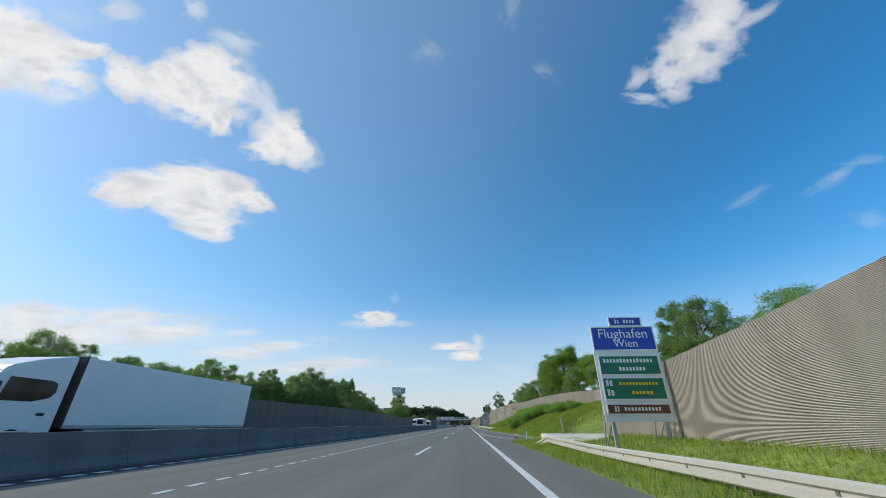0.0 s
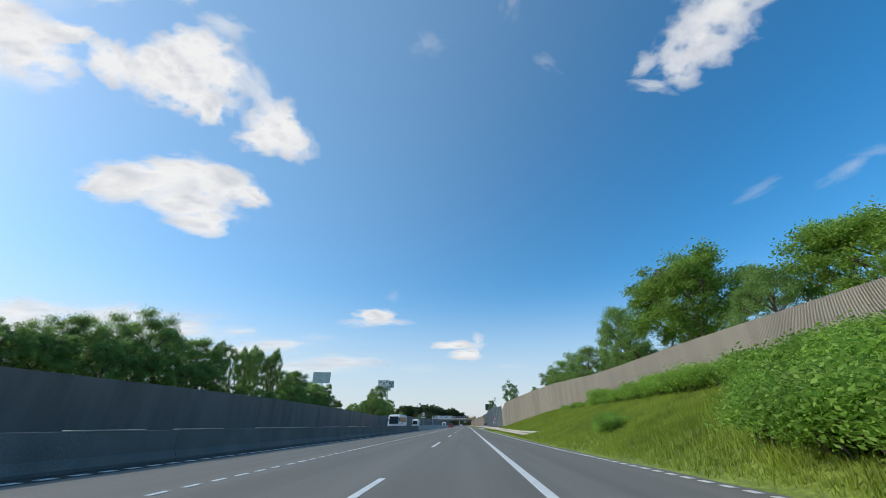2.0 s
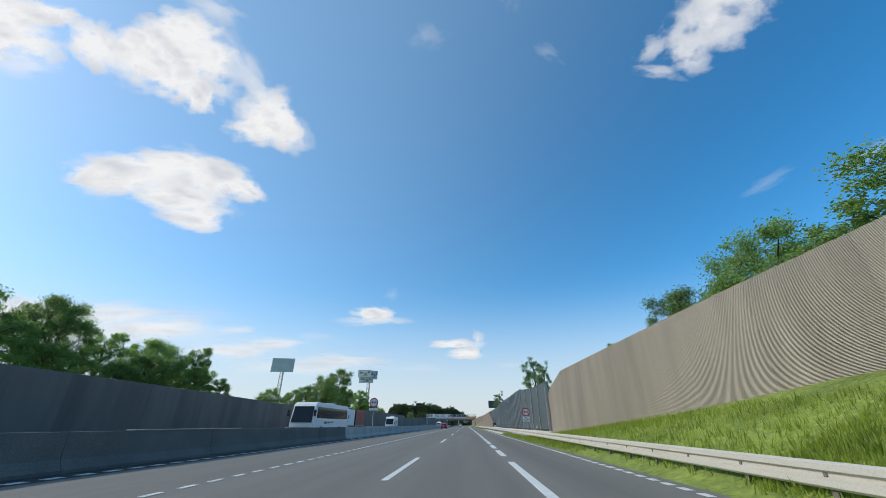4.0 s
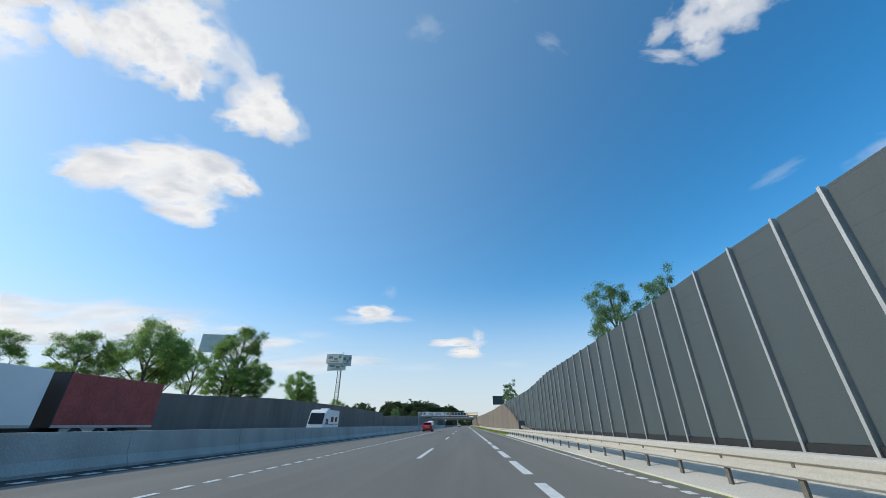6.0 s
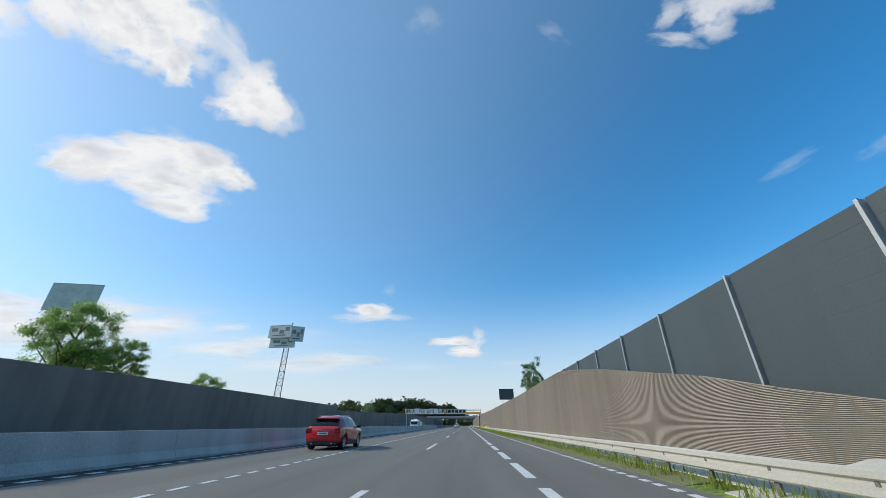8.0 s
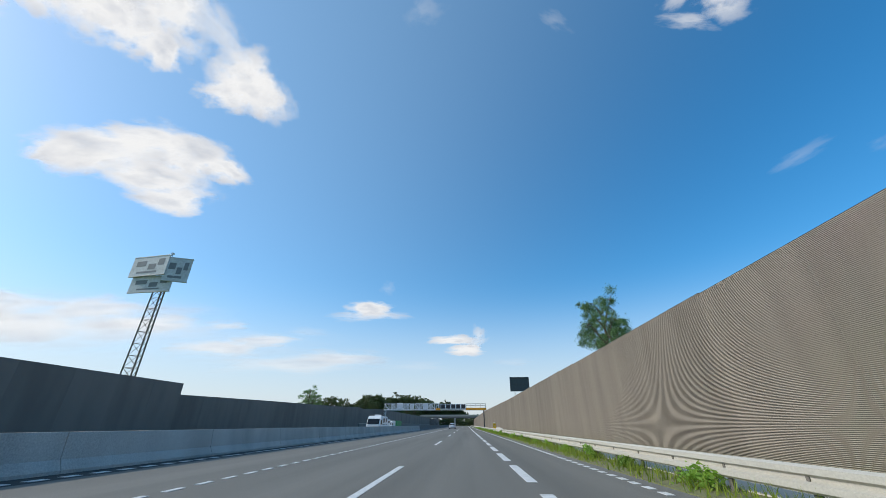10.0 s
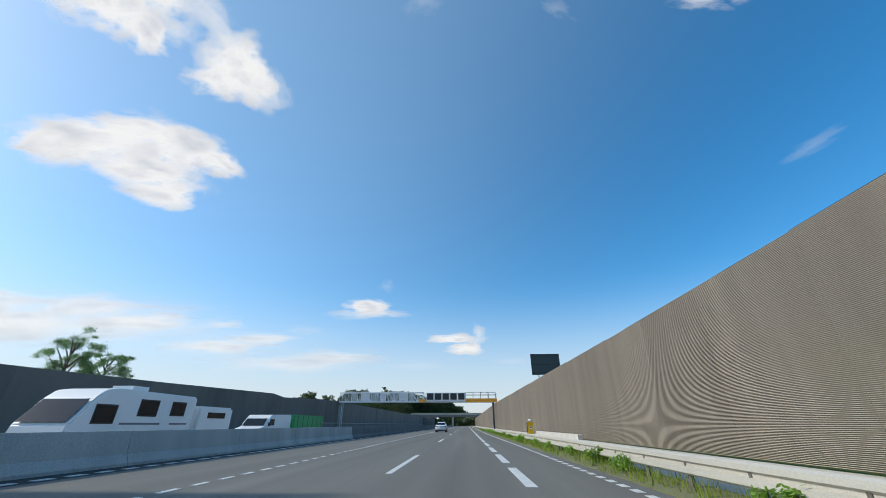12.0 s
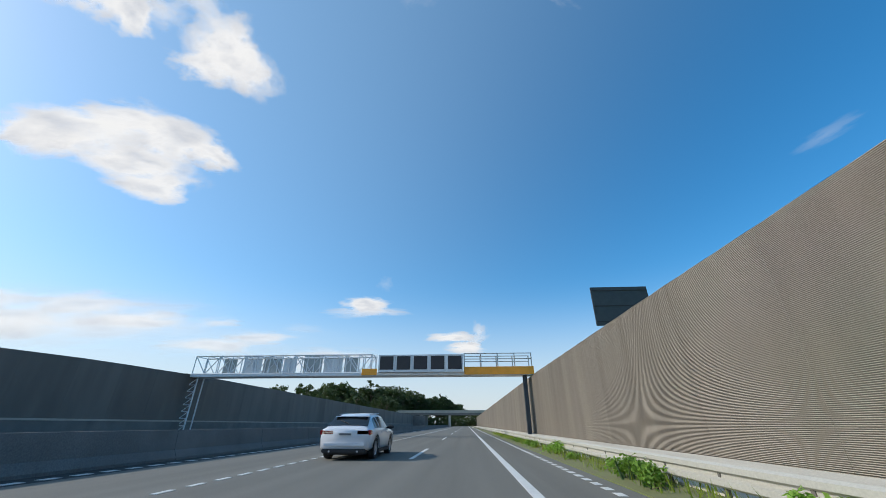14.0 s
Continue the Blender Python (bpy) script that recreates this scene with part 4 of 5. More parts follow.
def gantry():
    g = thing("sign_gantry", 0, 0, 0, label="steel sign gantry across the motorway with dark displays and orange panels", category="gantry")
    bm = bmesh.new()
    lattice(bm, -24.2, -8.2, 0, 1.6, 5.2, 6.85, 14, 0.07)
    part("truss", bm, WHITE_STEEL, g)
    g.matrix_basis = pose(0.16, 404.5, 0.12) @ Matrix.Diagonal((1.27, 1.15, 1.17, 1))
    part("beam", boxed(-24.3, 5.6, -0.05, 1.65, 4.95, 5.18), WHITE_STEEL, g)
    part("walkway", boxed(-24.2, 5.5, 0.3, 1.3, 5.18, 5.24), STEEL, g)
    for z in (6.35, 6.85):
        for y in (0, 1.6):
            bm = bmesh.new()
            tube(bm, (-0.2, y, z), (5.5, y, z), 0.04, sides=6)
            part("railing", bm, STEEL, g)
    for i in range(5):
        x = -0.2 + 1.42 * i
        for y in (0, 1.6):
            bm = bmesh.new()
            tube(bm, (x, y, 5.2), (x, y, 6.88), 0.05, sides=6)
            part("railing_post", bm, STEEL, g)
    part("orange_panel", boxed(-0.2, 5.6, -0.12, -0.06, 4.98, 5.65), ORANGE, g, "orange cover panel")
    part("orange_panel", boxed(-9.0, -7.7, -0.12, -0.06, 4.98, 5.55), ORANGE, g, "orange cover panel")
    for i in range(5):
        x = -7.55 + 1.46 * i
        p = part("display", boxed(x, x + 1.42, -0.35, 0.2, 5.2, 6.75), WHITE_STEEL, g, "white display housing")
        part("screen", boxed(x + 0.13, x + 1.29, -0.37, -0.35, 5.42, 6.62), SCREEN, p, "dark screen")
    for i in range(7):
        x = -22.5 + 1.9 * i
        part("sign_board", boxed(x, x + (1.7 if i % 3 else 1.2), 1.66, 1.74, 5.3 + 0.1 * (i % 2), 6.9 + 0.14 * ((i * 5) % 3)), WHITE_STEEL if i % 2 else STEEL, g, "back of a grey sign board")
    for i in range(4):
        bm = bmesh.new()
        tube(bm, (-9.3 + 0.5 * i, 0, 5.2), (-9.3 + 0.5 * i, 0, 6.85), 0.035, sides=5)
        part("rung", bm, WHITE_STEEL, g)
    part("post", boxed(4.75, 5.05, 0.5, 1.0, -0.1, 4.95), SIGN_BACK, g)
    bm = bmesh.new()
    for dx in (-0.35, 0.35):
        for dy in (0.3, 1.2):
            tube(bm, (-24.1 + dx, dy, -0.1), (-24.1 + dx, dy, 4.95), 0.07, sides=6)
    for i in range(8):
        z = 0.2 + 0.58 * i
        tube(bm, (-24.45, 0.3, z), (-23.75, 0.3, z + 0.58), 0.04, sides=5)
        tube(bm, (-23.75, 0.3, z), (-24.45, 0.3, z), 0.035, sides=5)
    part("lattice_post", bm, WHITE_STEEL, g)


gantry()

# ---------------------------------------------------------------- boards behind the walls
bd = thing("sign_board", 21.2, 412, lie(21.2, 412), label="dark back of a large board above the noise wall", category="board")
part("board", boxed(-3.75, 3.75, -0.1, 0.1, 10.2, 15.5), SIGN_BACK, bd)
for x in (-2, 2):
    part("post", boxed(x - 0.12, x + 0.12, 0.12, 0.36, -1, 14.5), STEEL, bd)
for z in (10.7, 12.85, 15.0):
    part("rail", boxed(-3.7, 3.7, -0.16, -0.1, z - 0.05, z + 0.05), BLACK_TRIM, bd)


def tower(x, y, z1, z2, wide, turn, label, stepped):
    """A lattice tower with billboard sheets on top."""
    t = thing("billboard_tower", x, y, 1.5, turn, label=label, category="billboard")
    legs = [(-0.75, -0.75), (0.75, -0.75), (0, 0.75)]
    h = z1 - 1.5
    bm = bmesh.new()
    for a, b in legs:
        tube(bm, (a * 1.4, b * 1.4, -1.5), (a, b, h + 0.5), 0.13, sides=6)
    n = 11
    for i in range(n):
        za, zb = h * i / n, h * (i + 1) / n
        for (a, b), (c, d) in zip(legs, legs[1:] + legs[:1]):
            ka, kb = 1.38 - 0.38 * i / n, 1.38 - 0.38 * (i + 1) / n
            tube(bm, (a * ka, b * ka, za), (c * kb, d * kb, zb), 0.05, sides=4)
            tube(bm, (a * kb, b * kb, zb), (c * kb, d * kb, zb), 0.045, sides=4)
    part("mast", bm, POST_STEEL, t)
    top = z2 - 1.5
    rise = top - h
    if stepped:
        plan = ((-wide * 0.57, wide * 0.12, 0.36, 1.0, -8, -1.5), (wide * 0.08, wide * 0.43, 0.16, 0.92, 20, -1.3), (-wide * 0.5, wide * 0.24, -0.16, 0.34, -5, -1.05))
    else:
        plan = ((-wide * 0.5, wide * 0.5, 0.0, 1.0, 0, -1.4),)
    for x0, x1, f0, f1, rot, dy in plan:
        w, za, zb = (x1 - x0) / 2, h + rise * f0, h + rise * f1
        p = part("sheet", boxed(-w, w, -0.12, 0.12, za, zb), BILLBOARD, t, "weathered pale billboard sheet")
        p.matrix_basis = pose((x0 + x1) / 2, dy, 0, 0, 0, rot)
        for z in (za - 0.12, zb):
            part("frame_bar", boxed(-w - 0.05, w + 0.05, -0.17, 0.17, z, z + 0.12), STEEL, p)
        if stepped:
            for a, b, c, d in ((-0.75, -0.2, 0.5, 0.78), (-0.05, 0.35, 0.3, 0.6), (0.45, 0.8, 0.5, 0.85), (-0.6, 0.5, 0.12, 0.22)):
                part("print", boxed(a * w, b * w, -0.14, -0.12, za + (zb - za) * c, za + (zb - za) * d), FADED_PRINT, p)
    if stepped:
        bm = bmesh.new()
        tube(bm, (0.8, -1.2, top), (0.8, -1.2, top + 0.7), 0.06)
        block(bm, 0.6, 1.0, -1.4, -1.0, top + 0.6, top + 0.85)
        part("beacon", bm, STEEL, t)
    for a in (-0.6, 0.6):
        bm = bmesh.new()
        tube(bm, (a, -1.0, h - 0.4), (a, -1.0, top - 0.3), 0.09, sides=6)
        part("bracket", bm, POST_STEEL, t)


tower(-55.3, 319.3, 23.6, 29.4, 11.4, 0, "tall lattice tower with stepped grey billboard sheets", True)
tower(-89, 282.5, 24.2, 30.3, 10.4, 12, "lattice tower with one plain pale billboard sheet", False)

# ---------------------------------------------------------------- overpass
ov = thing("overpass", 0, 600, 0, label="concrete road bridge crossing the motorway far ahead", category="bridge", kind="structure")
part("deck", boxed(-110, 110, -4, 4, 6.2, 7.8), DARK_CONCRETE, ov)
part("parapet", boxed(-110, 110, -4.2, -4.0, 7.4, 8.8), PALE_CONCRETE, ov)
for x in (-27, -10, 8):
    part("pier", boxed(x - 0.6, x + 0.6, -3, 3, 0, 6.2), CONCRETE, ov)
bm = bmesh.new()
for s in (-1, 1):
    block(bm, min(s * 24, s * 120) - (2 if s < 0 else -2), max(s * 24, s * 120), -9, 9, -0.5, 5.8)
part("abutment", bm, DARK_CONCRETE, ov)

# ---------------------------------------------------------------- vehicles
def wheel(parent, x, y, r, w, side):
    """A wheel whose outer face looks to side (+1 or -1 on x)."""
    hub = new("wheel")
    hub.parent = parent
    hub.location = (x, y, r)

    def ring(bm, rads, n=24):
        rows = []
        for rad, dx in rads:
            rows.append([bm.verts.new((side * dx, rad * math.cos(2 * math.pi * i / n), rad * math.sin(2 * math.pi * i / n))) for i in range(n)])
        for a, b in zip(rows, rows[1:]):
            for i in range(n):
                j = (i + 1) % n
                bm.faces.new((a[i], a[j], b[j], b[i]))
        return rows

    bm = bmesh.new()
    ring(bm, ((r * 0.66, -w / 2), (r * 0.95, -w / 2), (r, -w * 0.36), (r, w * 0.36), (r * 0.95, w / 2), (r * 0.66, w / 2 - 0.01)))
    bmesh.ops.recalc_face_normals(bm, faces=bm.faces)
    part("tyre", bm, TYRE, hub)
    bm = bmesh.new()
    rows = ring(bm, ((r * 0.67, w / 2 - 0.012), (r * 0.6, w / 2 - 0.03), (r * 0.57, w / 2 - 0.07)))
    for k in range(5):
        a = 2 * math.pi * k / 5
        p, q = Vector((0, math.cos(a), math.sin(a))), Vector((0, -math.sin(a), math.cos(a)))
        vs = []
        for rad, hw in ((r * 0.1, 0.05), (r * 0.6, 0.035)):
            for sgn in (-1, 1):
                vs.append(bm.verts.new(Vector((side * (w / 2 - 0.03), 0, 0)) + p * rad + q * hw * sgn))
        bm.faces.new((vs[0], vs[1], vs[3], vs[2]))
    cap = [bm.verts.new((side * (w / 2 - 0.025), r * 0.16 * math.cos(2 * math.pi * i / 12), r * 0.16 * math.sin(2 * math.pi * i / 12))) for i in range(12)]
    bm.faces.new(cap)
    part("rim", bm, ALLOY, hub)
    bm = bmesh.new()
    bm.faces.new([bm.verts.new((side * (w / 2 - 0.08), r * 0.62 * math.cos(2 * math.pi * i / 16), r * 0.62 * math.sin(2 * math.pi * i / 16))) for i in range(16)])
    part("brake_disc", bm, BLACK_TRIM, hub)
    return hub


def car(x, y, turn, paint, label, stations, wheels, r, glass_side, glass_rear, glass_front, tail, rails=True, pale_roof=False):
    """A car that drives to +y, its rear at y = 0. stations: y, floor, belt half width, belt height, roof half width, roof height."""
    root = thing("car", x, y, 0, turn, label=label, category="car")

    def at(s):
        """The half ring at station position s (a float): floor to roof middle."""
        i = min(int(s), len(stations) - 2)
        f = s - i
        a, b = stations[i], stations[i + 1]
        yy, fl, bw, bz, rw, rz = [u + (w - u) * f for u, w in zip(a, b)]
        mz = fl + (bz - fl) * 0.55
        return [Vector(p) for p in ((0, yy, fl), (bw * 0.84, yy, fl), (bw * 0.98, yy, fl + 0.09), (bw * 1.015, yy, mz), (bw * 1.0, yy, bz - 0.07), (bw * 0.975, yy, bz), (rw, yy, rz - 0.07 * min(1, (rz - bz) * 3 + 0.3)), (rw * 0.82, yy, rz - 0.015), (0, yy, rz))]

    bm = bmesh.new()
    sub = 3
    rows = []
    n = (len(stations) - 1) * sub
    for k in range(n + 1):
        half = at(k / sub)
        ring = half + [Vector((-p.x, p.y, p.z)) for p in half[-2:0:-1]]
        rows.append([bm.verts.new(p) for p in ring])
    m = len(rows[0])
    for a, b in zip(rows, rows[1:]):
        for i in range(m):
            j = (i + 1) % m
            bm.faces.new((a[i], a[j], b[j], b[i]))
    bm.faces.new(rows[0][::-1])
    bm.faces.new(rows[-1])
    bmesh.ops.recalc_face_normals(bm, faces=bm.faces)
    for f in bm.faces:
        f.smooth = True
    shell = new("body", mesh_of("body", bm, paint))
    cutters = []
    for wy in wheels:
        cb = bmesh.new()
        tube(cb, (-1.2, wy, r), (1.2, wy, r), r * 1.14, sides=28)
        cutter = new("cutter", mesh_of("cutter", cb, None))
        mod = shell.modifiers.new("arch", "BOOLEAN")
        mod.object, mod.operation, mod.solver = cutter, "DIFFERENCE", "EXACT"
        cutters.append(cutter)
    me = bpy.data.meshes.new_from_object(shell.evaluated_get(bpy.context.evaluated_depsgraph_get()))
    bpy.data.objects.remove(shell)
    for c in cutters:
        bpy.data.objects.remove(c)
    if not me.materials:
        me.materials.append(paint)
    body = new("body", me)
    body.parent = root

    def patch(name, s0, s1, f0, f1, mat, lift=0.008, k0=5, k1=6, side=1, nu=6, nv=4, label="", skew=(0, 0)):
        """A panel on the shell between two ring points."""
        pb = bmesh.new()
        grid = []
        for i in range(nu + 1):
            row = []
            for j in range(nv + 1):
                fv = f0 + (f1 - f0) * j / nv
                s = (s0 + skew[0] * j / nv) + ((s1 + skew[1] * j / nv) - (s0 + skew[0] * j / nv)) * i / nu
                h = at(s)
                p = h[k0].lerp(h[k1], fv)
                q = Vector((p.x * side + side * lift, p.y, p.z + lift * 0.3))
                row.append(pb.verts.new(q))
            grid.append(row)
        for i in range(nu):
            for j in range(nv):
                pb.faces.new((grid[i][j], grid[i + 1][j], grid[i + 1][j + 1], grid[i][j + 1]))
        return part(name, pb, mat, body, label)

    def across(name, s0, s1, mat, frac=0.86, lift=0.012, label=""):
        """A panel over the roof line from side to side."""
        pb = bmesh.new()
        grid = []
        for i in range(7):
            h = at(s0 + (s1 - s0) * i / 6)
            edge = h[6].lerp(h[7], 0.55)
            row = []
            for j in range(-4, 5):
                f = j / 4
                row.append(pb.verts.new((edge.x * f * frac / 0.86, h[8].y - lift, h[8].z + (edge.z - h[8].z) * f * f + lift)))
            grid.append(row)
        for a, b in zip(grid, grid[1:]):
            for j in range(8):
                pb.faces.new((a[j], a[j + 1], b[j + 1], b[j]))
        return part(name, pb, mat, body, label)

    for side in (-1, 1):
        for s0, s1, k in glass_side:
            patch("side_window", s0, s1, 0.06, 0.86, GLASS, side=side, skew=k)
        for wy in wheels:
            wheel(root, side * (stations[3][2] - 0.12), wy, r, 0.22, side)
            ab = bmesh.new()
            for rr in range(15):
                a0, a1 = math.pi * rr / 15, math.pi * (rr + 1) / 15
                vs = []
                for a in (a0, a1):
                    for rad in (r * 1.12, r * 1.3):
                        vs.append(ab.verts.new((side * (stations[3][2] * 1.015 + 0.012), wy + rad * math.cos(a), max(r + rad * math.sin(a) * 0.98, 0.2))))
                ab.faces.new((vs[0], vs[1], vs[3], vs[2]))
            part("wheel_arch", ab, BLACK_TRIM, root)
        part("sill", boxed(min(side * 0.72, side * (stations[3][2] + 0.005)), max(side * 0.72, side * (stations[3][2] + 0.005)), wheels[0] + r * 1.2, wheels[1] - r * 1.2, 0.2, 0.33), BLACK_TRIM, root)
        my = stations[5][0] + 0.3
        mb = bmesh.new()
        bmesh.ops.create_uvsphere(mb, u_segments=10, v_segments=7, radius=0.1)
        for v in mb.verts:
            v.co = Vector((v.co.x * 1.5 + side * (stations[4][2] + 0.06), v.co.y * 0.7 + my, v.co.z * 0.8 + stations[4][3] + 0.06))
        part("wing_mirror", mb, BLACK_TRIM, root)
        for hy in (wheels[0] + 0.75, wheels[0] + 1.65):
            part("door_handle", boxed(min(side * 0.89, side * (stations[3][2] + 0.03)), max(side * 0.89, side * (stations[3][2] + 0.03)), hy, hy + 0.18, stations[3][3] - 0.16, stations[3][3] - 0.125), paint, root)
        tb = bmesh.new()
        block(tb, min(side * tail[0], side * tail[1]), max(side * tail[0], side * tail[1]), -0.03 + tail[4], 0.28, tail[2], tail[3])
        bmesh.ops.bevel(tb, geom=tb.edges[:], offset=0.02, segments=2, affect="EDGES")
        part("tail_lamp", tb, LAMP_RED, root, "dark red tail lamp")
        L = stations[-1][0]
        part("head_lamp", boxed(min(side * 0.45, side * 0.8), max(side * 0.45, side * 0.8), L - 0.3, L - 0.02, stations[-1][3] - 0.18, stations[-1][3] - 0.05), LAMP_CLEAR, root)
        if rails:
            rb = bmesh.new()
            h0, h1 = at(2.6), at(4.6)
            tube(rb, (side * h0[6].x * 0.93, h0[6].y, h0[8].z + 0.03), (side * h1[6].x * 0.93, h1[6].y, h1[8].z + 0.03), 0.018, sides=6)
            part("roof_rail", rb, ALLOY, root)
    across("rear_window", *glass_rear, GLASS, 0.98)
    across("windscreen", *glass_front, GLASS)
    if pale_roof:
        across("roof_panel", glass_rear[1] + 0.05, glass_front[0] - 0.05, BLACK_TRIM, 0.9, 0.006, "dark roof panel")
    wr = stations[0][2]
    bb = boxed(-wr * 0.93, wr * 0.93, -0.055, 0.3, 0.24, 0.38)
    bmesh.ops.bevel(bb, geom=bb.edges[:], offset=0.03, segments=2, affect="EDGES")
    part("rear_bumper", bb, BLACK_TRIM, root, "black bumper skirt")
    bb = boxed(-wr * 0.98, wr * 0.98, -0.05, 0.25, 0.385, 0.66)
    bmesh.ops.bevel(bb, geom=bb.edges[:], offset=0.1, segments=3, affect="EDGES")
    part("bumper_upper", bb, paint, root)
    pl = part("number_plate", boxed(-0.26, 0.26, tail[4] - 0.045, tail[4] - 0.03, tail[2] - 0.04, tail[2] + 0.075), PLATE, root, "white plate")
    part("print", boxed(-0.2, 0.21, tail[4] - 0.05, tail[4] - 0.045, tail[2] - 0.015, tail[2] + 0.05), GREY_BAR, pl)
    part("underbody", boxed(-wr * 0.8, wr * 0.8, 0.3, stations[-1][0] - 0.4, 0.17, 0.34), BLACK_TRIM, root)
    sp = at(glass_rear[1])
    sb = boxed(-sp[6].x * 0.92, sp[6].x * 0.92, sp[8].y - 0.2, sp[8].y + 0.12, sp[8].z - 0.03, sp[8].z + 0.012)
    part("spoiler", sb, paint, root)
    ex = bmesh.new()
    for sx in (-0.5, 0.5):
        tube(ex, (sx, -0.07, 0.3), (sx, 0.2, 0.3), 0.035)
    part("exhaust", ex, ALLOY, root)
    wp = bmesh.new()
    h = at((glass_rear[0] + glass_rear[1]) / 2)
    hb = at(glass_rear[0] + 0.1)
    tube(wp, (0.05, hb[8].y - 0.03, hb[8].z + 0.03), (-0.35, h[8].y - 0.03, h[8].z + 0.0), 0.01, sides=5)
    part("wiper", wp, BLACK_TRIM, root)
    return root


# a red compact crossover in the outer lane
car(-7.1, 227.5, 0, RED_PAINT, "red compact crossover car with roof rails on the asphalt",
    [(0.0, 0.36, 0.80, 0.92, 0.70, 0.96), (0.10, 0.30, 0.86, 0.97, 0.71, 1.06), (0.48, 0.27, 0.89, 1.00, 0.62, 1.44), (0.85, 0.25, 0.90, 1.01, 0.60, 1.54), (1.9, 0.24, 0.90, 0.99, 0.60, 1.58), (2.7, 0.24, 0.90, 0.97, 0.59, 1.51), (3.45, 0.24, 0.89, 0.94, 0.70, 0.99), (4.0, 0.25, 0.86, 0.86, 0.68, 0.90), (4.25, 0.32, 0.76, 0.68, 0.60, 0.72)],
    (0.78, 3.4), 0.34, ((1.9, 3.35, (0.5, -0.1)), (3.45, 4.4, (0, 0)), (4.48, 5.75, (0, -0.6))), (1.05, 1.95), (5.1, 5.9), (0.56, 0.87, 0.72, 0.96, 0.02), True, False)
# a white sport utility car in the middle lane
suv = car(-4.32, 378.1, 0, WHITE_PAINT, "white sport utility car with a sloping tail on the asphalt",
    [(0.0, 0.38, 0.84, 0.98, 0.74, 1.02), (0.12, 0.32, 0.90, 1.02, 0.74, 1.12), (0.72, 0.28, 0.93, 1.04, 0.66, 1.46), (1.15, 0.26, 0.94, 1.05, 0.62, 1.58), (2.1, 0.25, 0.94, 1.03, 0.61, 1.64), (2.95, 0.25, 0.94, 1.01, 0.60, 1.58), (3.75, 0.25, 0.93, 0.98, 0.72, 1.04), (4.4, 0.27, 0.90, 0.90, 0.72, 0.95), (4.68, 0.34, 0.80, 0.72, 0.64, 0.76)],
    (0.92, 3.68), 0.37, ((1.9, 3.35, (0.5, -0.1)), (3.45, 4.4, (0, 0)), (4.48, 5.75, (0, -0.6))), (1.1, 2.2), (5.1, 5.9), (0.42, 0.92, 0.84, 1.0, 0.03), True, False)
suv.scale = (1, 1, 0.95)


def heavy_wheels(root, x, ys, r=0.5):
    for y in ys:
        for side in (-1, 1):
            wheel(root, side * x, y, r, 0.32, side)


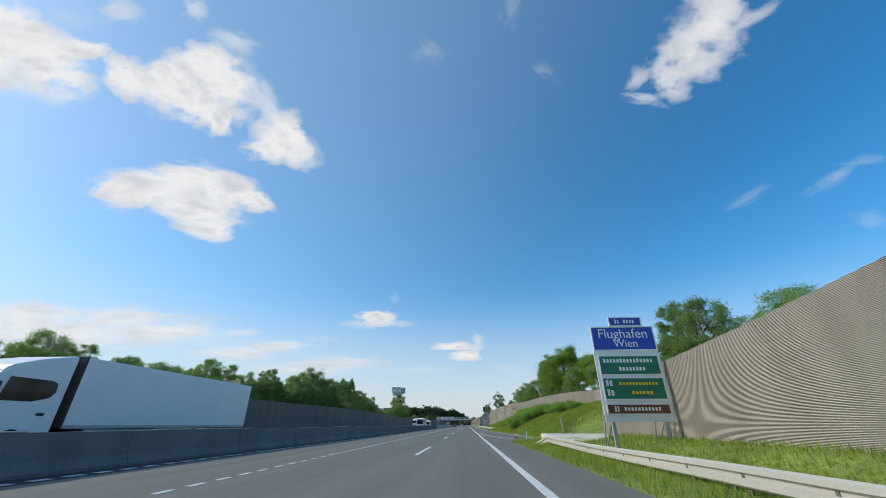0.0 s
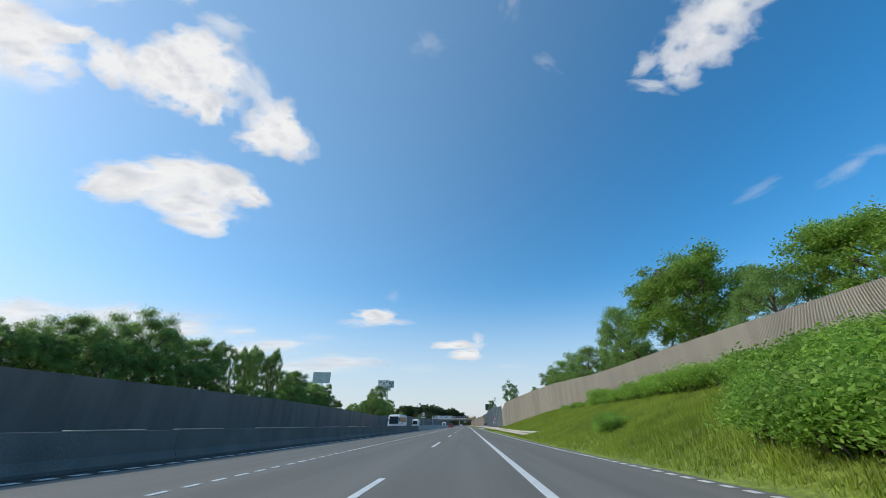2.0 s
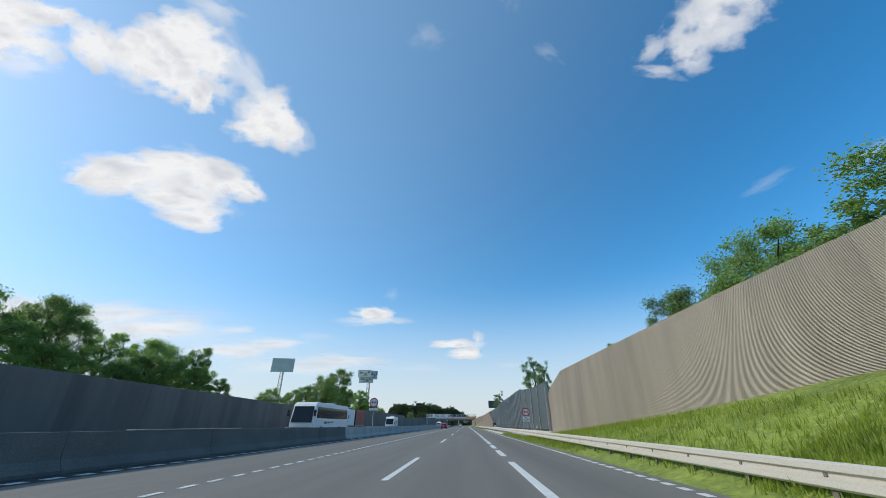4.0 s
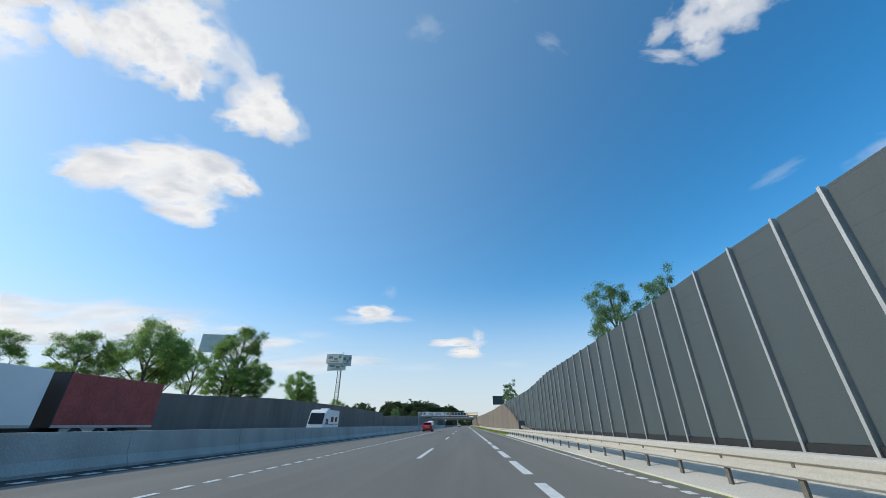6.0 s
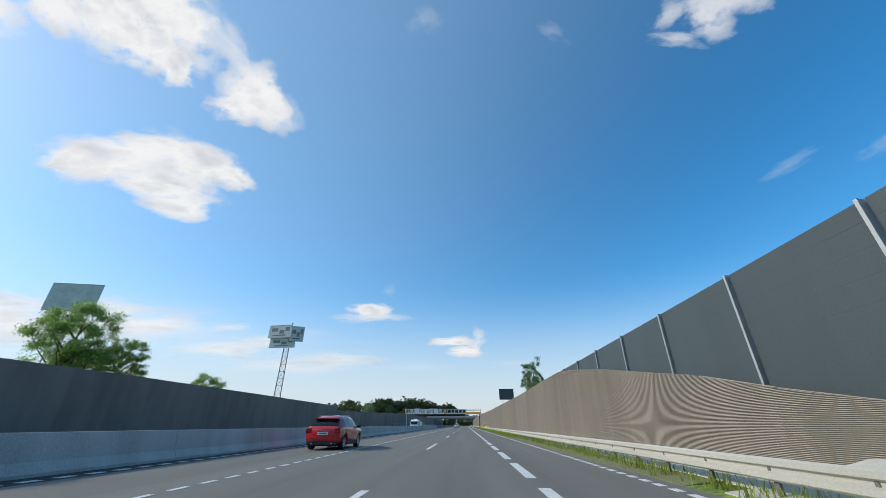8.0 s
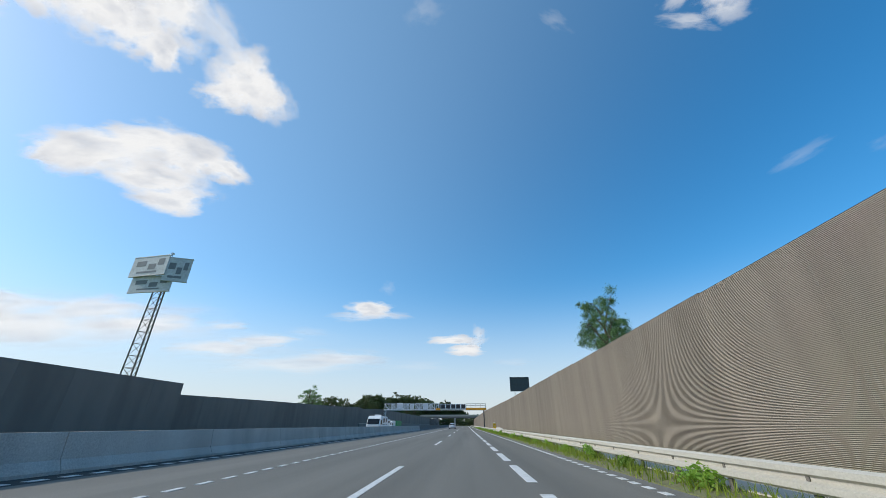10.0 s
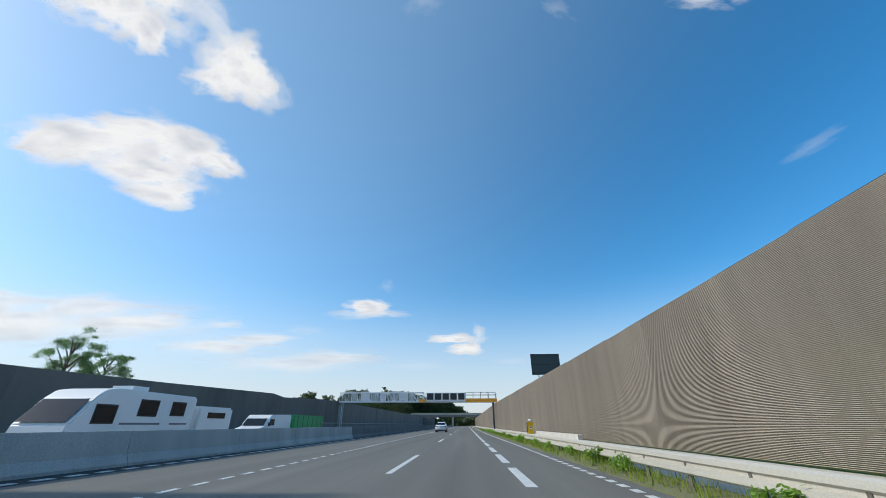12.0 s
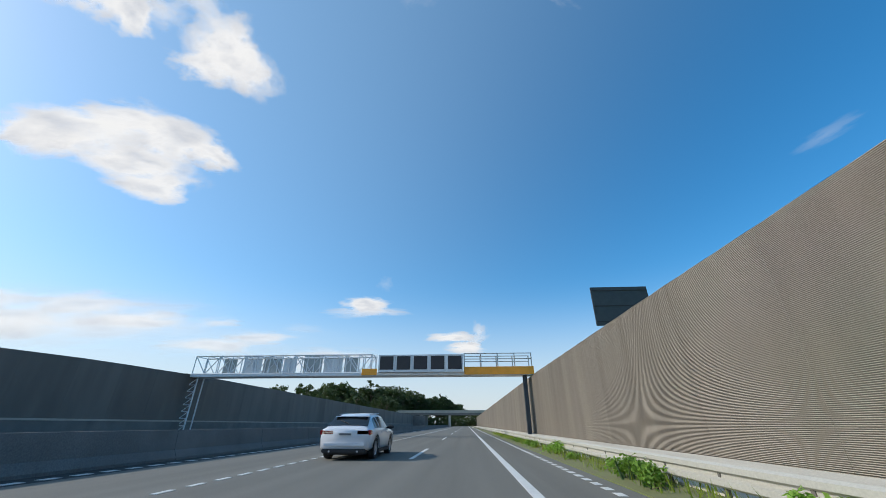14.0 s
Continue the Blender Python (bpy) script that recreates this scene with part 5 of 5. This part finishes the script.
def lorry(x, y, label, boxes, cab_paint, height):
    """A lorry that drives to -y, the cab's front at y = 0. boxes: y0, y1, material, label of each load box."""
    t = thing("lorry", x, y, 0, label=label, category="lorry")
    bm = bmesh.new()
    prof = [(0.12, 0.55), (0.0, 1.0), (0.03, 1.75), (0.28, 2.75), (0.45, 2.95), (1.3, height - 0.32), (2.5, height - 0.02), (2.6, height - 0.06), (2.6, 0.9), (2.5, 0.55)]
    ringA = [bm.verts.new((-1.22, a, b)) for a, b in prof]
    ringB = [bm.verts.new((1.22, a, b)) for a, b in prof]
    k = len(prof)
    for i in range(k):
        j = (i + 1) % k
        bm.faces.new((ringA[i], ringA[j], ringB[j], ringB[i]))
    bm.faces.new(ringA[::-1])
    bm.faces.new(ringB)
    bmesh.ops.recalc_face_normals(bm, faces=bm.faces)
    bmesh.ops.bevel(bm, geom=bm.edges[:], offset=0.07, segments=2, affect="EDGES")
    cab = part("cab", bm, cab_paint, t, "white driver's cab")
    bm = bmesh.new()
    v = [bm.verts.new(p) for p in ((-1.1, 0.015, 1.78), (1.1, 0.015, 1.78), (1.05, 0.245, 2.7), (-1.05, 0.245, 2.7))]
    bm.faces.new(v)
    part("windscreen", bm, GLASS, cab)
    for side in (-1, 1):
        bm = bmesh.new()
        pts = [(0.45, 1.85), (1.5, 1.85), (2.05, 2.0), (2.2, 2.2), (2.15, 2.5), (1.95, 2.58), (0.55, 2.6)]
        v = [bm.verts.new((side * 1.232, a, b)) for a, b in pts]
        bm.faces.new(v if side > 0 else v[::-1])
        part("side_window", bm, GLASS, cab)
        part("wing_mirror", boxed(min(side * 1.3, side * 1.48), max(side * 1.3, side * 1.48), 0.05, 0.2, 1.7, 2.4), BLACK_TRIM, cab)
        part("head_lamp", boxed(min(side * 0.75, side * 1.15), max(side * 0.75, side * 1.15), -0.02, 0.08, 0.75, 0.98), LAMP_CLEAR, cab)
        part("door_handle", boxed(min(side * 1.22, side * 1.25), max(side * 1.22, side * 1.25), 1.85, 2.1, 1.4, 1.5), BLACK_TRIM, cab)
    part("grille", boxed(-0.7, 0.7, -0.02, 0.08, 0.75, 1.05), BLACK_TRIM, cab)
    end = boxes[-1][1]
    part("chassis", boxed(-0.5, 0.5, 1.5, end - 0.2, 0.7, 1.0), BLACK_TRIM, t)
    for y0, y1, mat, lab in boxes:
        b = boxed(-1.25, 1.25, y0, y1, 1.02, height)
        bmesh.ops.bevel(b, geom=b.edges[:], offset=0.03, segments=1, affect="EDGES")
        p = part("load_box", b, mat, t, lab)
        for side in (-1, 1):
            part("side_rail", boxed(min(side * 1.2, side * 1.262), max(side * 1.2, side * 1.262), y0 + 0.05, y1 - 0.05, 0.98, 1.1), STEEL, p)
            part("side_skirt", boxed(min(side * 1.15, side * 1.2), max(side * 1.15, side * 1.2), y0 + 0.6, y1 - 3, 0.45, 0.95), STEEL, p)
        part("front_edge", boxed(-1.262, 1.262, y0 - 0.012, y0 + 0.06, 1.0, height + 0.01), BLACK_TRIM, p)
    heavy_wheels(t, 1.08, [1.3] + [end - 2.2 - 1.3 * i for i in range(3)] + [3.6])
    return t


lorry(-16.5, 11.3, "white articulated lorry with a plain white box trailer", [(2.85, 15.2, TRUCK_WHITE, "plain white box trailer")], TRUCK_WHITE, 3.58)
tow = lorry(-21.0, 163.0, "white lorry with dark motifs towing a red curtain trailer", [(2.85, 10.0, TRUCK_WHITE, "white load box"), (10.8, 17.0, CURTAIN_RED, "dull red curtain trailer")], TRUCK_WHITE, 3.5)
for y, z, w, h in ((5.3, 2.2, 0.55, 0.75), (6.0, 1.75, 0.5, 0.6), (6.5, 2.3, 0.5, 0.55), (5.2, 1.45, 0.4, 0.3)):
    part("motif", boxed(1.25, 1.262, y - w / 2, y + w / 2, z - h / 2, z + h / 2), GREY_BAR, tow, "dark printed motif")


def coach(x, y, length, label):
    """A coach that drives to -y, its front at y = 0."""
    t = thing("coach", x, y, 0, label=label, category="coach")
    prof = [(0.2, 0.35), (0.0, 0.9), (0.05, 1.5), (0.5, 3.0), (0.9, 3.3), (length - 0.3, 3.3), (length, 3.0), (length, 0.5), (length - 0.2, 0.35)]
    bm = bmesh.new()
    a = [bm.verts.new((-1.25, p, q)) for p, q in prof]
    b = [bm.verts.new((1.25, p, q)) for p, q in prof]
    k = len(prof)
    for i in range(k):
        j = (i + 1) % k
        bm.faces.new((a[i], a[j], b[j], b[i]))
    bm.faces.new(a[::-1])
    bm.faces.new(b)
    bmesh.ops.recalc_face_normals(bm, faces=bm.faces)
    bmesh.ops.bevel(bm, geom=bm.edges[:], offset=0.09, segments=2, affect="EDGES")
    body = part("body", bm, TRUCK_WHITE, t, "white coach body")
    bm = bmesh.new()
    bm.faces.new([bm.verts.new(p) for p in ((-1.1, 0.05, 1.3), (1.1, 0.05, 1.3), (1.05, 0.5, 2.85), (-1.05, 0.5, 2.85))])
    for v in bm.verts:
        v.co += Vector((0, -0.09, 0.03))
    part("windscreen", bm, GLASS, body)
    n = 6
    for side in (-1, 1):
        for i in range(n):
            y0 = 0.9 + (length - 1.5) * i / n
            y1 = 0.9 + (length - 1.5) * (i + 1) / n - 0.03
            part("side_window", boxed(min(side * 1.2, side * 1.262), max(side * 1.2, side * 1.262), y0, y1, 1.75, 2.85), GLASS, body)
        for i in range(3):
            y0 = 3.2 + 1.1 * i
            part("print", boxed(min(side * 1.2, side * 1.258), max(side * 1.2, side * 1.258), y0, y0 + 0.9, 1.2 + 0.06 * i, 1.45), GREY_BAR, body)
        part("wing_mirror", boxed(min(side * 1.3, side * 1.5), max(side * 1.3, side * 1.5), -0.2, 0.0, 1.9, 2.5), BLACK_TRIM, body)
        part("head_lamp", boxed(min(side * 0.7, side * 1.1), max(side * 0.7, side * 1.1), -0.03, 0.1, 0.7, 0.95), LAMP_CLEAR, body)
    part("roof_unit", boxed(-0.8, 0.8, length * 0.5, length * 0.5 + 1.8, 3.28, 3.45), TRUCK_WHITE, body)
    heavy_wheels(t, 1.1, (2.5, length - 3.3), 0.5)
    return t


def van(x, y, paint, label):
    """A van that drives to -y, its front at y = 0."""
    t = thing("van", x, y, 0, label=label, category="van")
    prof = [(0.05, 0.4), (0.0, 0.8), (0.25, 1.1), (0.9, 1.25), (1.5, 1.95), (1.9, 2.3), (5.2, 2.4), (5.35, 2.2), (5.4, 0.5), (5.3, 0.4)]
    bm = bmesh.new()
    a = [bm.verts.new((-0.98, p, q)) for p, q in prof]
    b = [bm.verts.new((0.98, p, q)) for p, q in prof]
    k = len(prof)
    for i in range(k):
        j = (i + 1) % k
        bm.faces.new((a[i], a[j], b[j], b[i]))
    bm.faces.new(a[::-1])
    bm.faces.new(b)
    bmesh.ops.recalc_face_normals(bm, faces=bm.faces)
    bmesh.ops.bevel(bm, geom=bm.edges[:], offset=0.05, segments=2, affect="EDGES")
    body = part("body", bm, paint, t)
    bm = bmesh.new()
    bm.faces.new([bm.verts.new(p) for p in ((-0.85, 0.94, 1.31), (0.85, 0.94, 1.31), (0.82, 1.46, 1.93), (-0.82, 1.46, 1.93))])
    for v in bm.verts:
        v.co += Vector((0, -0.03, 0.03))
    part("windscreen", bm, GLASS, body)
    for side in (-1, 1):
        part("side_window", boxed(min(side * 0.95, side * 0.99), max(side * 0.95, side * 0.99), 1.6, 2.35, 1.35, 1.9), GLASS, body)
        part("head_lamp", boxed(min(side * 0.6, side * 0.92), max(side * 0.6, side * 0.92), 0.02, 0.2, 0.82, 1.02), LAMP_CLEAR, body)
        part("wing_mirror", boxed(min(side * 1.0, side * 1.15), max(side * 1.0, side * 1.15), 1.35, 1.5, 1.3, 1.6), BLACK_TRIM, body)
    part("bumper", boxed(-0.95, 0.95, -0.03, 0.1, 0.38, 0.6), BLACK_TRIM, t)
    heavy_wheels(t, 0.86, (0.95, 4.3), 0.34)
    return t


tug = van(-16.5, 341.0, TRUCK_WHITE, "white van towing a low bright green trailer")
tug.scale = (1, 1, 0.8)
cover = boxed(-1.05, 1.05, 5.9, 13.0, 0.6, 2.42)
bmesh.ops.bevel(cover, geom=cover.edges[:], offset=0.06, segments=2, affect="EDGES")
box = part("trailer", cover, GREEN_TARP, tug, "bright green tarpaulin trailer")
for i in range(6):
    part("strap", boxed(1.045, 1.062, 6.6 + 1.15 * i, 6.66 + 1.15 * i, 0.7, 2.36), BLACK_TRIM, box)
part("drawbar", boxed(-0.05, 0.05, 5.2, 6.0, 0.5, 0.6), STEEL, tug)
heavy_wheels(tug, 0.92, (9.2, 10.1), 0.34)
coach(-17.0, 144.0, 12.0, "white coach with dark side windows on the far carriageway")


def motorhome(x, y, length, label, caravan=0.0, height=2.75):
    t = thing("motorhome", x, y, 0, label=label, category="motorhome")
    prof = [(0.1, 0.4), (0.0, 0.75), (0.06, 1.12), (0.78, height - 0.42), (1.15, height - 0.1), (1.7, height), (length - 0.1, height - 0.05), (length, height - 0.2), (length - 0.05, 0.5), (length - 0.2, 0.4)]
    bm = bmesh.new()
    a = [bm.verts.new((-1.12, p, q)) for p, q in prof]
    b = [bm.verts.new((1.12, p, q)) for p, q in prof]
    k = len(prof)
    for i in range(k):
        j = (i + 1) % k
        bm.faces.new((a[i], a[j], b[j], b[i]))
    bm.faces.new(a[::-1])
    bm.faces.new(b)
    bmesh.ops.recalc_face_normals(bm, faces=bm.faces)
    bmesh.ops.bevel(bm, geom=bm.edges[:], offset=0.05, segments=2, affect="EDGES")
    body = part("body", bm, TRUCK_WHITE, t)
    bm = bmesh.new()
    bm.faces.new([bm.verts.new(p) for p in ((-1.0, 0.08, 1.2), (1.0, 0.08, 1.2), (0.98, 0.72, height - 0.48), (-0.98, 0.72, height - 0.48))])
    for v in bm.verts:
        v.co += Vector((0, -0.03, 0.02))
    part("windscreen", bm, GLASS, body)
    for side in (-1, 1):
        for y0, y1, z0, z1 in ((0.95, 1.85, 1.2, 1.82), (3.0, 4.0, 1.5, 2.1), (length - 1.7, length - 0.8, 1.55, 2.1)):
            p = part("side_window", boxed(min(side * 1.11, side * 1.14), max(side * 1.11, side * 1.14), y0, y1, z0, z1), GLASS, body)
            part("window_frame", boxed(min(side * 1.11, side * 1.132), max(side * 1.11, side * 1.132), y0 - 0.05, y1 + 0.05, z0 - 0.05, z1 + 0.05), BLACK_TRIM, p)
        part("door", boxed(min(side * 1.11, side * 1.13), max(side * 1.11, side * 1.13), 4.4, 5.0, 0.6, 2.3), SIGN_WHITE, body)
        part("stripe", boxed(min(side * 1.11, side * 1.126), max(side * 1.11, side * 1.126), 2.2, length - 0.4, 1.12, 1.2), GREY_BAR, body)
    part("roof_box", boxed(-0.5, 0.5, length * 0.45, length * 0.45 + 0.9, height, height + 0.22), TRUCK_WHITE, body)
    heavy_wheels(t, 0.98, (0.95, length - 1.9), 0.36)
    if caravan:
        y0 = length + 0.5
        c = bmesh.new()
        block(c, -1.0, 1.0, y0, y0 + caravan, 0.5, 2.05)
        bmesh.ops.bevel(c, geom=c.edges[:], offset=0.12, segments=2, affect="EDGES")
        cv = part("trailer", c, TRUCK_WHITE, t, "small white box trailer")
        for side in (-1, 1):
            part("side_window", boxed(min(side * 0.99, side * 1.02), max(side * 0.99, side * 1.02), y0 + 0.8, y0 + 2.4, 1.45, 1.75), GLASS, cv)
        part("drawbar", boxed(-0.06, 0.06, length - 0.1, y0 + 0.2, 0.5, 0.6), STEEL, t)
        heavy_wheels(t, 0.9, (y0 + caravan * 0.55,), 0.32)
    return t


motorhome(-20.5, 208.8, 6.5, "white motorhome with dark side windows on the far carriageway", height=3.05)
motorhome(-15.6, 325.6, 6.6, "white motorhome towing a small trailer on the far carriageway", 3.2, 2.5)

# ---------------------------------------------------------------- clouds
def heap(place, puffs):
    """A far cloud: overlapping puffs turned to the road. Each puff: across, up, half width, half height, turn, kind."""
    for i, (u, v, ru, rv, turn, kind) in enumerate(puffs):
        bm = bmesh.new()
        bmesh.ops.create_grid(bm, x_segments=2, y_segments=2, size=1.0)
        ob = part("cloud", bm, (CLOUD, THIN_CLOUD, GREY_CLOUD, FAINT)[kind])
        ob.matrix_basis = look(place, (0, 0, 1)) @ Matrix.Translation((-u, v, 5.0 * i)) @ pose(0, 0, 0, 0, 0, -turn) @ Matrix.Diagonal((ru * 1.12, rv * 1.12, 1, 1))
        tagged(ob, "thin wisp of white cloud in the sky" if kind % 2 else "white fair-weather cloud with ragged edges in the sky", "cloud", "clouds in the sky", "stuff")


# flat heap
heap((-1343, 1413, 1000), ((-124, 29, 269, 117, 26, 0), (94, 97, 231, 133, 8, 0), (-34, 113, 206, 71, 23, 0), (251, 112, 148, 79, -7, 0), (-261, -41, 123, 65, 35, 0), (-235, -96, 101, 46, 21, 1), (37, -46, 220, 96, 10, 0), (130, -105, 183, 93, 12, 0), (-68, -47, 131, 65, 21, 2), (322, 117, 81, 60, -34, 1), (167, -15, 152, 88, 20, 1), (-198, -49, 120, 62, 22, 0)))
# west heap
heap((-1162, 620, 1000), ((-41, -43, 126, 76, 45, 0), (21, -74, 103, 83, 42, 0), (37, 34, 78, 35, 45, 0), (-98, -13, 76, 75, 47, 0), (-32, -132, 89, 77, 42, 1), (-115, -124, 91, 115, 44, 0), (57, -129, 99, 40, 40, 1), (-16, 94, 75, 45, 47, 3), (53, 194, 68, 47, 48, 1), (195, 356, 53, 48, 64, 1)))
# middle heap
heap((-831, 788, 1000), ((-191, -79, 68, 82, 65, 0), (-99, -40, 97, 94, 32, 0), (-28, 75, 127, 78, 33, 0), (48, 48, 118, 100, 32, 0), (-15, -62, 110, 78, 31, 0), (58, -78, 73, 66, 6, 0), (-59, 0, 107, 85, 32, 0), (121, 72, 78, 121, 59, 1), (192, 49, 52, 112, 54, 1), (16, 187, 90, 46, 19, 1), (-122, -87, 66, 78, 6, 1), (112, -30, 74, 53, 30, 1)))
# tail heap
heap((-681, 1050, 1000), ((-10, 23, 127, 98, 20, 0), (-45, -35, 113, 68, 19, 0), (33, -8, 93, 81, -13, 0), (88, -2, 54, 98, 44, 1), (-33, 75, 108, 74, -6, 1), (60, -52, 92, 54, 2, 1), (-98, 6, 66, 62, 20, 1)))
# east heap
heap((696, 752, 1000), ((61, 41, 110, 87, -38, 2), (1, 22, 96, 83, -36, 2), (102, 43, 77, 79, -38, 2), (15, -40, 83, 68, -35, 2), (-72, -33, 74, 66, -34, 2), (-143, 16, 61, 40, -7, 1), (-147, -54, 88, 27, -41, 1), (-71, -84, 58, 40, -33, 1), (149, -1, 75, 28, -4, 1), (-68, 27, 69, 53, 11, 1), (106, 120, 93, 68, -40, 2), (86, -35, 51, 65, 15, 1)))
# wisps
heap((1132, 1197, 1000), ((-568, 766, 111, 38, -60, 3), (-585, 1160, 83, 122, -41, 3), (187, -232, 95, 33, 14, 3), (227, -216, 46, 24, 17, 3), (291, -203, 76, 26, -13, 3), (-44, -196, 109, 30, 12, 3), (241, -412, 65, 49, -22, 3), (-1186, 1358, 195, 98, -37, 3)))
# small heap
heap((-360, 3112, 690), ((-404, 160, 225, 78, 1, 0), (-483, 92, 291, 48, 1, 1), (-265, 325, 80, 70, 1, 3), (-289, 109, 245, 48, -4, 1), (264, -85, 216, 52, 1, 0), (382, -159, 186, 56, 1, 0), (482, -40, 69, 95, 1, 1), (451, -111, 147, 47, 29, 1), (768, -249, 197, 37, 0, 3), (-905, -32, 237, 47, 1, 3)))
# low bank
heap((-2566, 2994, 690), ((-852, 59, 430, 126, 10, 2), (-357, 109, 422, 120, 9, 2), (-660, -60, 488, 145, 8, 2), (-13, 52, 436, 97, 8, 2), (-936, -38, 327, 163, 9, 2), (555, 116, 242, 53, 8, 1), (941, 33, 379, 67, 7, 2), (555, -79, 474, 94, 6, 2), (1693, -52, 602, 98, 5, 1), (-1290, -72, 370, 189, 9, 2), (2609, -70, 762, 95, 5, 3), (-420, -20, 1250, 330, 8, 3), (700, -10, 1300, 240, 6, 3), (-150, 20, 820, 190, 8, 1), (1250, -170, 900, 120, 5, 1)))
